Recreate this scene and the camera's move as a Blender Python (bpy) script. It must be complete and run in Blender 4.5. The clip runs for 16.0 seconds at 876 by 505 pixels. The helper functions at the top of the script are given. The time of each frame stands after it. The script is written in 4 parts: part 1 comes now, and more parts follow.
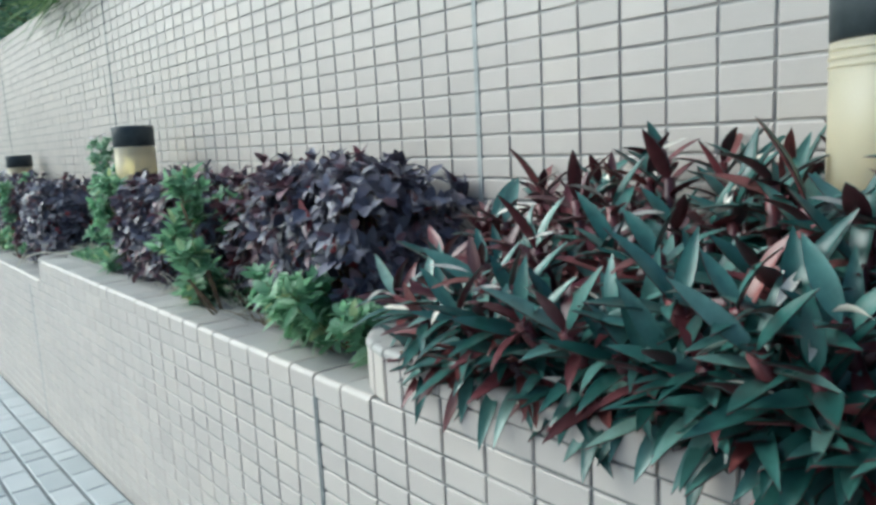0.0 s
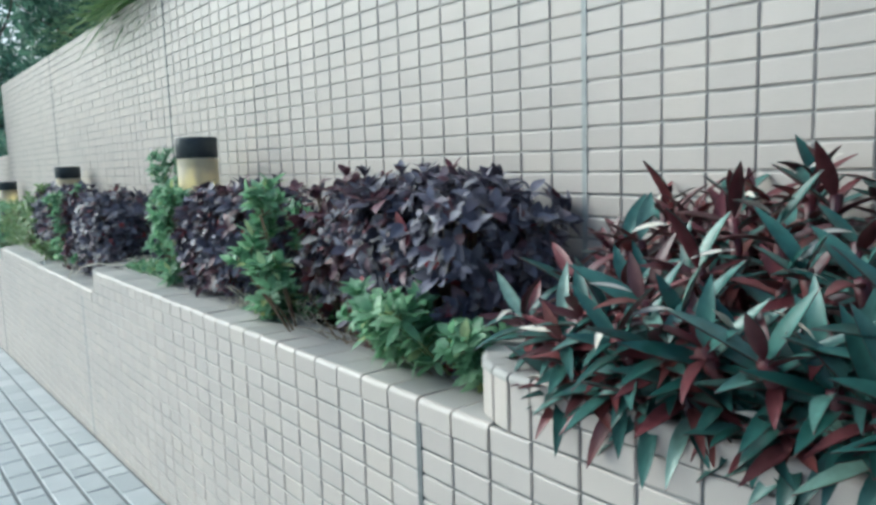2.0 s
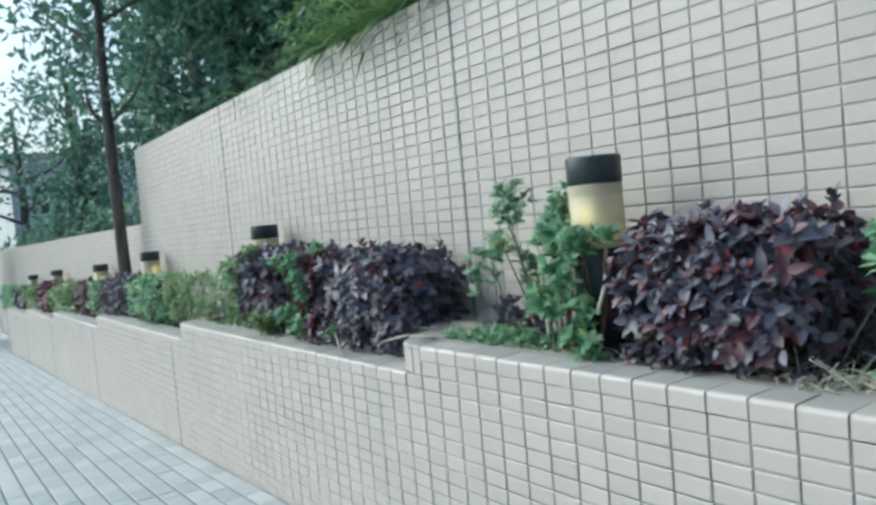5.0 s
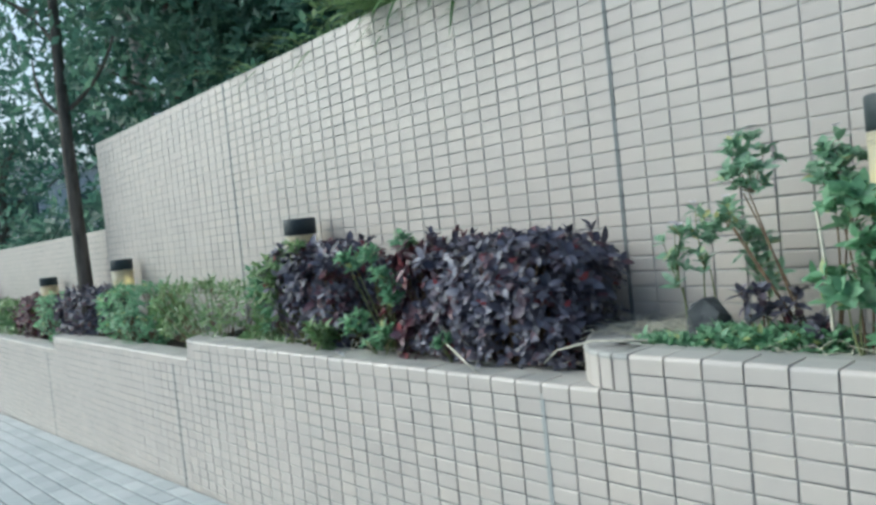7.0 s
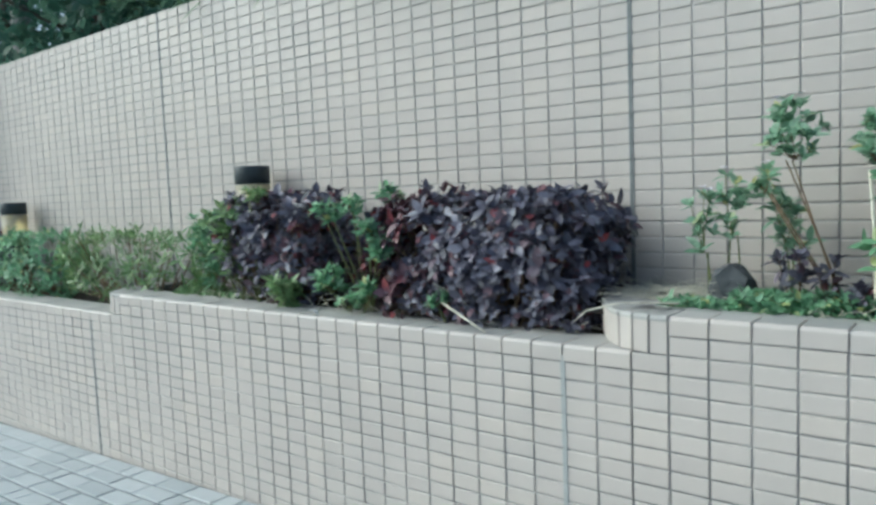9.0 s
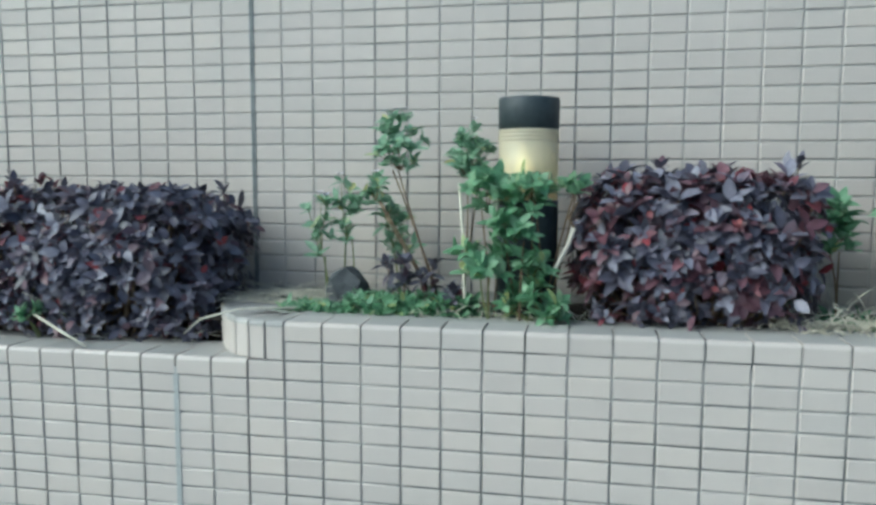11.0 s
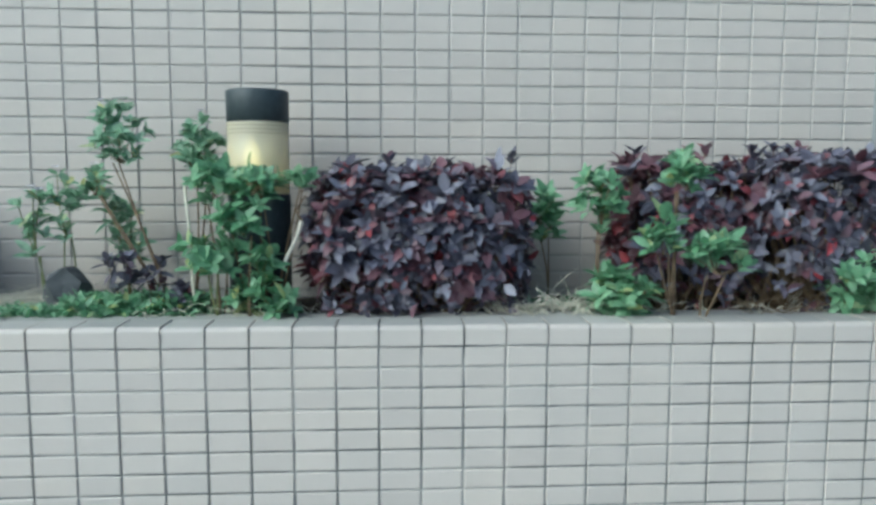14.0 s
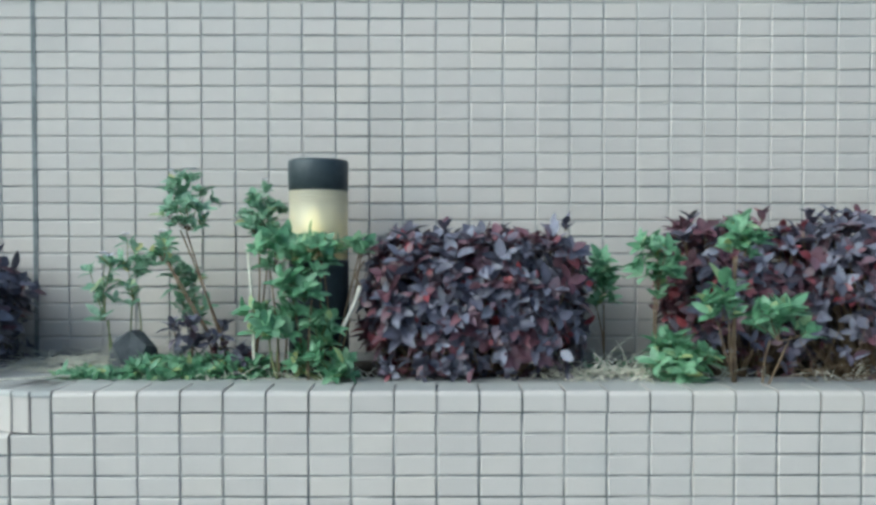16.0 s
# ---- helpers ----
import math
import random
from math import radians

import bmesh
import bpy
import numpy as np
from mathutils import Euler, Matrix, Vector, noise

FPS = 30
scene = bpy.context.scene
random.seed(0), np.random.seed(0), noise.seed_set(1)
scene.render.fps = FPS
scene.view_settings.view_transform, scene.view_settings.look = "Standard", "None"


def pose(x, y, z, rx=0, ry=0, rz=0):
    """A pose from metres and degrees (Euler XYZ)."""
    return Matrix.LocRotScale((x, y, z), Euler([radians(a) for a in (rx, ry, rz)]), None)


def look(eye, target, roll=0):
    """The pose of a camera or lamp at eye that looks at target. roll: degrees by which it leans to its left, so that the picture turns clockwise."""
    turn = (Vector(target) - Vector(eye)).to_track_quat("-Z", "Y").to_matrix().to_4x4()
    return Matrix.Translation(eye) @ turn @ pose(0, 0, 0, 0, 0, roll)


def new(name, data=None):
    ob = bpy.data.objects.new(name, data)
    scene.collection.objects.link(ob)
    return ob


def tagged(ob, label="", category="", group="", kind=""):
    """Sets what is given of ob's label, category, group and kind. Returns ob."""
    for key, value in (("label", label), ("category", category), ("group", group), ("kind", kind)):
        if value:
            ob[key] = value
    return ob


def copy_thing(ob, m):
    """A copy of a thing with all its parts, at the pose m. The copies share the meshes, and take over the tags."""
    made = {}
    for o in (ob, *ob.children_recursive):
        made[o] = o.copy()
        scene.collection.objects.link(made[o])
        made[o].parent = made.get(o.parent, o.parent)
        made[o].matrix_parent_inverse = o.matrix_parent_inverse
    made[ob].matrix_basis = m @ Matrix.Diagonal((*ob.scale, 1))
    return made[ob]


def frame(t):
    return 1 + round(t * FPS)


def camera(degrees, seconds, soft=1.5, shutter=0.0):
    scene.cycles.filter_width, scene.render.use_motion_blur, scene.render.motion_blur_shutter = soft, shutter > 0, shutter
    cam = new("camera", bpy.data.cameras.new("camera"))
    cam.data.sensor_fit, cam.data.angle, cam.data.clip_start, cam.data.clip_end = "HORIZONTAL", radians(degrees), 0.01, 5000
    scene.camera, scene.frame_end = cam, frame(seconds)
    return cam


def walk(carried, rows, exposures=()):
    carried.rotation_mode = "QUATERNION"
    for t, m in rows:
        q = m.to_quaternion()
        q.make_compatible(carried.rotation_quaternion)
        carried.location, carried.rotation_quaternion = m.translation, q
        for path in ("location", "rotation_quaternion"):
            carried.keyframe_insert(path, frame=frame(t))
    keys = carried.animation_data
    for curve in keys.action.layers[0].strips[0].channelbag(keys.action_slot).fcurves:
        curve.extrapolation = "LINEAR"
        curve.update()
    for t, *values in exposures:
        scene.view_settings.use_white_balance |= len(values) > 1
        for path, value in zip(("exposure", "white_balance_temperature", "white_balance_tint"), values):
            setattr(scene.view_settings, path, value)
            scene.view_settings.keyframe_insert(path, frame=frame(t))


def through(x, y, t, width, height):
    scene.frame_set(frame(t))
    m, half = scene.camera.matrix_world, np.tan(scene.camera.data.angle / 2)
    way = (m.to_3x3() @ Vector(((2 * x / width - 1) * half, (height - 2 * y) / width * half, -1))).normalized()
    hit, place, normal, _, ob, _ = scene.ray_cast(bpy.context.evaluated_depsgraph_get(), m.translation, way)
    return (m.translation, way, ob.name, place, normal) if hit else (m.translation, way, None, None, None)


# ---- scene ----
cam = camera(62.1, 16.0, soft=3.1)
PATH = [
    (0, (3.663, -0.709, 1.462), (2.147, 0.557, 1.149), -2.9),
    (0.5, (3.668, -0.716, 1.464), (2.166, 0.563, 1.133), -2.5),
    (1, (3.656, -0.72, 1.46), (2.167, 0.58, 1.155), -1.8),
    (1.5, (3.621, -0.763, 1.457), (2.101, 0.507, 1.177), -1.9),
    (2, (3.483, -0.796, 1.448), (1.927, 0.435, 1.196), -1.8),
    (2.5, (3.252, -0.877, 1.468), (1.604, 0.227, 1.213), -3.4),
    (3, (3.03, -1.019, 1.45), (1.4, 0.118, 1.226), -2.5),
    (3.5, (2.81, -1.145, 1.427), (1.226, 0.057, 1.207), -3.8),
    (4, (2.564, -1.196, 1.449), (0.913, -0.082, 1.259), -6.6),
    (4.5, (2.293, -1.291, 1.414), (0.6, -0.234, 1.292), -4.5),
    (5, (2.046, -1.365, 1.422), (0.427, -0.195, 1.333), -5.1),
    (5.2, (1.937, -1.383, 1.398), (0.33, -0.196, 1.305), -4.4),
    (7.3, (0.982, -1.594, 1.376), (-0.489, -0.24, 1.297), -5.6),
    (7.5, (0.934, -1.61, 1.376), (-0.527, -0.248, 1.286), -4.7),
    (8, (0.777, -1.692, 1.351), (-0.553, -0.203, 1.24), -3.0),
    (8.5, (0.692, -1.763, 1.353), (-0.573, -0.22, 1.209), -2.9),
    (9, (0.674, -1.762, 1.336), (-0.566, -0.202, 1.167), -2.3),
    (9.5, (0.707, -1.715, 1.361), (-0.285, 0.013, 1.188), -2.8),
    (9.8, (0.727, -1.689, 1.357), (-0.15, 0.099, 1.17), -2.2),
    (10, (0.699, -1.681, 1.365), (-0.065, 0.156, 1.168), -1.7),
    (12.5, (0.891, -1.676, 1.336), (0.705, 0.306, 1.138), 0.5),
    (13, (0.968, -1.693, 1.336), (0.882, 0.295, 1.138), 0.1),
    (13.5, (0.984, -1.668, 1.35), (0.99, 0.319, 1.117), 0.1),
    (14, (0.936, -1.674, 1.349), (1.056, 0.311, 1.139), 0.2),
    (14.5, (0.946, -1.682, 1.395), (1.028, 0.316, 1.359), -0.9),
    (15, (0.927, -1.686, 1.39), (1.02, 0.312, 1.361), -0.9),
    (15.5, (0.926, -1.709, 1.41), (1.007, 0.289, 1.35), -0.8),
    (16, (0.896, -1.694, 1.363), (0.904, 0.305, 1.318), 0.0),
]
walk(cam, [(t, look(eye, target, roll)) for t, eye, target, roll in PATH],
     exposures=[(0.0, 0.15, 5210, -6), (5.2, 0.09, 5220, -6), (7.5, 0.01, 5250, -5.8), (9.5, -0.01, 5180, -7.2), (12.5, -0.03, 5070, -8.8), (16.0, 0.05, 5040, -8)])
# ---------------------------------------------------------------- light
SUN_ELEV, SUN_AZ = 36.0, 236.0          # degrees; azimuth clockwise from +y
world = bpy.data.worlds.new("sky")
scene.world = world
world.use_nodes = True
wn = world.node_tree
sky = wn.nodes.new("ShaderNodeTexSky")
sky.sky_type = "NISHITA"
sky.sun_disc = False
sky.sun_elevation = radians(SUN_ELEV)
sky.sun_rotation = radians(SUN_AZ)
sky.air_density, sky.dust_density, sky.ozone_density = 0.8, 7.0, 1.0
wn.links.new(sky.outputs["Color"], wn.nodes["Background"].inputs["Color"])
wn.nodes["Background"].inputs["Strength"].default_value = 0.17
sun = new("sun", bpy.data.lights.new("sun", "SUN"))
sun.data.energy, sun.data.angle, sun.data.color = 0.75, radians(50), (1.0, 0.97, 0.93)
a, e = radians(SUN_AZ), radians(SUN_ELEV)
sun.matrix_world = look((8 * math.sin(a) * math.cos(e), 8 * math.cos(a) * math.cos(e), 8 * math.sin(e)), (0, 0, 0))

# ---------------------------------------------------------------- numbers
PX, PZ = 0.10, 0.05                      # tile pitch along and up
GAP = 0.0056                             # joint
BACK_Y, BACK_TOP = 0.49, 2.36            # tall wall
BACK_END = -5.4
SECT = 2.7                               # length of a planter section
FAR = -16.6                              # last planter section ends here
RIGHT = 6.6                              # end of both walls behind the camera's right


def ground_z(x):
    return 0.165 + 0.037 * x if x > -22 else 0.165 - 0.037 * 22


# ---------------------------------------------------------------- materials
def material(name, rough=0.6, metal=0.0, spec=0.5):
    m = bpy.data.materials.new(name)
    m.use_nodes = True
    b = m.node_tree.nodes["Principled BSDF"]
    b.inputs["Roughness"].default_value = rough
    b.inputs["Metallic"].default_value = metal
    b.inputs["Specular IOR Level"].default_value = spec
    return m, m.node_tree.nodes, m.node_tree.links, b


def ramp_node(nodes, stops):
    r = nodes.new("ShaderNodeValToRGB")
    while len(r.color_ramp.elements) < len(stops):
        r.color_ramp.elements.new(0.5)
    for el, (p, c) in zip(r.color_ramp.elements, stops):
        el.position, el.color = p, (*c, 1)
    return r


def random_node(nodes, links):
    """One random number for each piece, whether it is an object or an island of a mesh."""
    oi, ge, add, fr = nodes.new("ShaderNodeObjectInfo"), nodes.new("ShaderNodeNewGeometry"), nodes.new("ShaderNodeMath"), nodes.new("ShaderNodeMath")
    add.operation, fr.operation = "ADD", "FRACT"
    links.new(oi.outputs["Random"], add.inputs[0])
    links.new(ge.outputs["Random Per Island"], add.inputs[1])
    links.new(add.outputs[0], fr.inputs[0])
    return fr.outputs[0]


def place_node(nodes, links, scale, detail=4.0, rough=0.6, stretch=(1, 1, 1)):
    ge, mp, no = nodes.new("ShaderNodeNewGeometry"), nodes.new("ShaderNodeMapping"), nodes.new("ShaderNodeTexNoise")
    mp.inputs["Scale"].default_value = stretch
    no.inputs["Scale"].default_value, no.inputs["Detail"].default_value, no.inputs["Roughness"].default_value = scale, detail, rough
    links.new(ge.outputs["Position"], mp.inputs["Vector"])
    links.new(mp.outputs["Vector"], no.inputs["Vector"])
    return no.outputs["Fac"]


def mix_node(nodes, links, fac, a_sock, b_sock, kind="MIX"):
    mx = nodes.new("ShaderNodeMix")
    mx.data_type, mx.blend_type = "RGBA", kind
    for idx, val in ((0, fac), (6, a_sock), (7, b_sock)):
        if isinstance(val, (int, float)):
            mx.inputs[idx].default_value = val
        elif isinstance(val, tuple):
            mx.inputs[idx].default_value = (*val, 1)
        else:
            links.new(val, mx.inputs[idx])
    return mx.outputs[2]


def bump_node(nodes, links, height, bsdf, strength=0.3, distance=0.002):
    bp = nodes.new("ShaderNodeBump")
    bp.inputs["Strength"].default_value, bp.inputs["Distance"].default_value = strength, distance
    links.new(height, bp.inputs["Height"])
    links.new(bp.outputs["Normal"], bsdf.inputs["Normal"])


def ramp_of(nodes, links, sock, stops):
    r = ramp_node(nodes, stops)
    links.new(sock, r.inputs["Fac"])
    return r.outputs["Color"]


def tile_material(name, tones, rough, dirt):
    m, n, l, b = material(name, rough)
    tone = ramp_of(n, l, random_node(n, l), tones)
    stain = ramp_of(n, l, place_node(n, l, 2.2, 5), [(0.35, (0, 0, 0)), (0.75, (1, 1, 1))])
    streak = ramp_of(n, l, place_node(n, l, 9.0, 4, 0.6, (1, 1, 0.12)), [(0.5, (0, 0, 0)), (0.8, (1, 1, 1))])
    f1 = n.new("ShaderNodeMath"); f1.operation = "MULTIPLY"; f1.inputs[1].default_value = 0.30
    l.new(stain, f1.inputs[0])
    c = mix_node(n, l, f1.outputs[0], tone, dirt)
    f2 = n.new("ShaderNodeMath"); f2.operation = "MULTIPLY"; f2.inputs[1].default_value = 0.18
    l.new(streak, f2.inputs[0])
    c = mix_node(n, l, f2.outputs[0], c, dirt)
    l.new(c, b.inputs["Base Color"])
    bump_node(n, l, place_node(n, l, 60, 3), b, 0.25, 0.002)
    return m


M_TILE = tile_material("glazed_cream_tile", [(0.0, (0.484, 0.436, 0.395)), (0.3, (0.508, 0.459, 0.416)), (0.7, (0.525, 0.475, 0.430)), (0.94, (0.540, 0.483, 0.427)), (1.0, (0.490, 0.450, 0.413))], 0.44, (0.36, 0.342, 0.320))
M_CAP = tile_material("weathered_cap_tile", [(0.0, (0.34, 0.33, 0.31)), (0.5, (0.40, 0.385, 0.36)), (1.0, (0.45, 0.43, 0.40))], 0.6, (0.22, 0.22, 0.21))
M_PAVER = tile_material("grey_paver", [(0.0, (0.36, 0.385, 0.39)), (0.5, (0.43, 0.455, 0.46)), (1.0, (0.49, 0.51, 0.51))], 0.5, (0.27, 0.29, 0.30))


def grain_material(name, stops, scale, rough, bump=0.4, dist=0.004, stretch=(1, 1, 1), spec=0.4):
    m, n, l, b = material(name, rough, 0.0, spec)
    f = place_node(n, l, scale, 6, 0.65, stretch)
    l.new(ramp_of(n, l, f, stops), b.inputs["Base Color"])
    bump_node(n, l, f, b, bump, dist)
    return m


M_MORTAR = grain_material("dark_grey_joint", [(0.36, (0.115, 0.118, 0.115)), (0.48, (0.22, 0.22, 0.212)), (0.58, (0.42, 0.405, 0.38))], 3.0, 0.9)
M_MORTAR_PALE = grain_material("weathered_grey_joint", [(0.36, (0.21, 0.208, 0.200)), (0.46, (0.355, 0.343, 0.325)), (0.56, (0.48, 0.455, 0.425))], 2.0, 0.9)
M_SEAL_PALE = grain_material("pale_sealant", [(0.3, (0.30, 0.31, 0.30)), (0.7, (0.40, 0.41, 0.40))], 40, 0.6)
M_SEAL_DARK = grain_material("dark_sealant", [(0.3, (0.10, 0.11, 0.11)), (0.7, (0.22, 0.23, 0.23))], 40, 0.7)
M_SOIL = grain_material("dark_soil", [(0.3, (0.018, 0.014, 0.010)), (0.7, (0.06, 0.048, 0.036))], 35, 0.95, 0.9, 0.01)
M_EARTH = grain_material("bank_earth", [(0.3, (0.03, 0.035, 0.018)), (0.7, (0.08, 0.075, 0.045))], 3, 0.95, 0.9, 0.03)
M_GROUND = grain_material("worn_concrete", [(0.3, (0.36, 0.38, 0.385)), (0.7, (0.46, 0.48, 0.485))], 5, 0.85, 0.3, 0.004)
M_BED = grain_material("dark_paver_bed", [(0.3, (0.12, 0.13, 0.135)), (0.7, (0.20, 0.21, 0.215))], 12, 0.9)
M_BARK = grain_material("grey_bark", [(0.3, (0.05, 0.045, 0.038)), (0.7, (0.17, 0.15, 0.125))], 18, 0.9, 0.8, 0.012, (1, 1, 0.25))
M_BARK_PALE = grain_material("pale_grey_bark", [(0.3, (0.20, 0.19, 0.175)), (0.7, (0.36, 0.35, 0.33))], 9, 0.9, 0.6, 0.012, (1, 1, 0.3))
M_TWIG = grain_material("brown_twig", [(0.3, (0.09, 0.06, 0.04)), (0.7, (0.24, 0.17, 0.10))], 40, 0.85)
M_GREENSTEM = grain_material("green_stem", [(0.3, (0.10, 0.12, 0.04)), (0.7, (0.22, 0.24, 0.10))], 40, 0.7)
M_STRAW = grain_material("dry_straw", [(0.3, (0.42, 0.39, 0.30)), (0.7, (0.72, 0.69, 0.58))], 25, 0.8)
M_PALEWOOD = grain_material("pale_cut_wood", [(0.3, (0.50, 0.46, 0.38)), (0.7, (0.72, 0.68, 0.60))], 30, 0.7)
M_STONE = grain_material("dark_stone", [(0.3, (0.045, 0.048, 0.052)), (0.7, (0.13, 0.135, 0.14))], 22, 0.9, 0.8, 0.01)
M_BLACK = grain_material("black_powder_coat", [(0.3, (0.026, 0.036, 0.040)), (0.7, (0.046, 0.058, 0.063))], 60, 0.5, 0.15, 0.001)
M_CONCRETE = grain_material("pale_render", [(0.3, (0.44, 0.43, 0.40)), (0.7, (0.58, 0.56, 0.53))], 3, 0.85)
M_FACADE = grain_material("far_facade", [(0.3, (0.50, 0.52, 0.52)), (0.7, (0.62, 0.64, 0.63))], 0.8, 0.8)
M_PANE = material("dark_window_glass", 0.1)[0]
M_PANE.node_tree.nodes["Principled BSDF"].inputs["Base Color"].default_value = (0.06, 0.08, 0.09, 1)
M_WHITEPAINT = grain_material("white_paint", [(0.3, (0.70, 0.70, 0.68)), (0.7, (0.80, 0.80, 0.79))], 8, 0.5)
M_FLOWER = grain_material("pale_petal", [(0.3, (0.62, 0.58, 0.68)), (0.7, (0.80, 0.78, 0.84))], 50, 0.6)


def leaf_material(name, stops, rough=0.42, through=0.25):
    m, n, l, b = material(name, rough)
    c = ramp_of(n, l, random_node(n, l), stops)
    mott = ramp_of(n, l, place_node(n, l, 45, 3), [(0.3, (0.72, 0.72, 0.72)), (0.7, (1.15, 1.15, 1.15))])
    c = mix_node(n, l, 1.0, c, mott, "MULTIPLY")
    l.new(c, b.inputs["Base Color"])
    tr, mx = n.new("ShaderNodeBsdfTranslucent"), n.new("ShaderNodeMixShader")
    mx.inputs[0].default_value = through
    l.new(c, tr.inputs["Color"])
    l.new(b.outputs[0], mx.inputs[1])
    l.new(tr.outputs[0], mx.inputs[2])
    l.new(mx.outputs[0], n["Material Output"].inputs["Surface"])
    return m


M_PURPLE = leaf_material("dark_purple_leaf", [(0.0, (0.040, 0.038, 0.054)), (0.4, (0.105, 0.098, 0.136)), (0.78, (0.205, 0.200, 0.255)), (0.90, (0.135, 0.088, 0.112)), (0.975, (0.14, 0.054, 0.068)), (1.0, (0.27, 0.035, 0.045))], 0.44, 0.10)
M_PURPLE_RED = leaf_material("burgundy_leaf", [(0.0, (0.056, 0.026, 0.034)), (0.4, (0.125, 0.052, 0.068)), (0.7, (0.185, 0.110, 0.138)), (0.88, (0.175, 0.052, 0.064)), (0.97, (0.21, 0.044, 0.056)), (1.0, (0.30, 0.046, 0.056))], 0.44, 0.14)
M_GREEN = leaf_material("fresh_green_leaf", [(0.0, (0.140, 0.280, 0.150)), (0.5, (0.240, 0.440, 0.250)), (0.92, (0.365, 0.560, 0.350)), (1.0, (0.52, 0.54, 0.22))], 0.42, 0.45)
M_MINT = leaf_material("pale_mint_leaf", [(0.0, (0.190, 0.320, 0.205)), (0.5, (0.300, 0.475, 0.315)), (0.94, (0.430, 0.600, 0.430)), (1.0, (0.56, 0.55, 0.24))], 0.42, 0.45)
M_LIME = leaf_material("yellow_green_leaf", [(0.0, (0.13, 0.23, 0.085)), (0.5, (0.21, 0.34, 0.14)), (1.0, (0.34, 0.45, 0.20))], 0.45, 0.3)
# tree leaf tones are paled towards teal, with the bright haze put into them
M_TREELEAF = leaf_material("tree_leaf", [(0.0, (0.065, 0.145, 0.110)), (0.5, (0.115, 0.225, 0.165)), (1.0, (0.19, 0.31, 0.21))], 0.40, 0.55)
M_GRASSLEAF = leaf_material("hanging_grass_blade", [(0.0, (0.11, 0.22, 0.075)), (0.6, (0.19, 0.33, 0.12)), (1.0, (0.34, 0.43, 0.18))], 0.5, 0.3)
M_LILY_TOP = leaf_material("teal_green_leaf", [(0.0, (0.020, 0.070, 0.060)), (0.5, (0.044, 0.125, 0.106)), (0.85, (0.085, 0.190, 0.165)), (1.0, (0.16, 0.26, 0.22))], 0.30, 0.06)
M_LILY_UNDER = leaf_material("maroon_leaf_underside", [(0.0, (0.060, 0.020, 0.028)), (0.6, (0.125, 0.032, 0.040)), (1.0, (0.19, 0.055, 0.056))], 0.34, 0.08)
M_LILY_RED = leaf_material("reddened_leaf", [(0.0, (0.085, 0.034, 0.038)), (0.6, (0.165, 0.044, 0.050)), (1.0, (0.24, 0.085, 0.075))], 0.32, 0.1)

M_DIFFUSER, _n, _l, _b = material("cream_lamp_diffuser", 0.35)
_b.inputs["Base Color"].default_value = (0.66, 0.625, 0.51, 1)
_tr, _mx = _n.new("ShaderNodeBsdfTranslucent"), _n.new("ShaderNodeMixShader")
_tr.inputs["Color"].default_value = (0.80, 0.74, 0.56, 1)
_mx.inputs[0].default_value = 0.35
_l.new(_b.outputs[0], _mx.inputs[1]); _l.new(_tr.outputs[0], _mx.inputs[2])
_rf, _mx2 = _n.new("ShaderNodeBsdfRefraction"), _n.new("ShaderNodeMixShader")
_rf.inputs["Color"].default_value = (0.95, 0.86, 0.62, 1)
_rf.inputs["Roughness"].default_value, _rf.inputs["IOR"].default_value = 0.75, 1.1
_mx2.inputs[0].default_value = 0.25
_l.new(_mx.outputs[0], _mx2.inputs[1]); _l.new(_rf.outputs[0], _mx2.inputs[2])
_l.new(_mx2.outputs[0], _n["Material Output"].inputs["Surface"])
M_BULB, _n, _l, _b = material("lit_bulb", 0.5)
_b.inputs["Emission Color"].default_value = (1.0, 0.86, 0.55, 1)
_b.inputs["Emission Strength"].default_value = 6.5


# ---------------------------------------------------------------- mesh helpers
def mesh_of(name, verts, faces, mats, slots=None, smooth=False):
    me = bpy.data.meshes.new(name)
    me.from_pydata([tuple(v) for v in verts], [], faces)
    for m in (mats if isinstance(mats, (list, tuple)) else [mats]):
        me.materials.append(m)
    if slots is not None:
        me.polygons.foreach_set("material_index", slots)
    if smooth:
        me.polygons.foreach_set("use_smooth", [True] * len(me.polygons))
    me.update()
    return me


def put(name, me, parent=None, label="", m=None):
    ob = new(name, me)
    if parent is not None:
        ob.parent = parent
    if m is not None:
        ob.matrix_basis = m
    return tagged(ob, label)


def part(name, bm, mat, parent, label="", smooth=False):
    me = bpy.data.meshes.new(name)
    bm.to_mesh(me)
    bm.free()
    me.materials.append(mat)
    if smooth:
        me.polygons.foreach_set("use_smooth", [True] * len(me.polygons))
    return put(name, me, parent, label)


def box_data(x0, x1, y0, y1, z0, z1):
    v = [(x, y, z) for z in (z0, z1) for y in (y0, y1) for x in (x0, x1)]
    f = [(0, 2, 3, 1), (4, 5, 7, 6), (0, 1, 5, 4), (2, 6, 7, 3), (0, 4, 6, 2), (1, 3, 7, 5)]
    return v, f


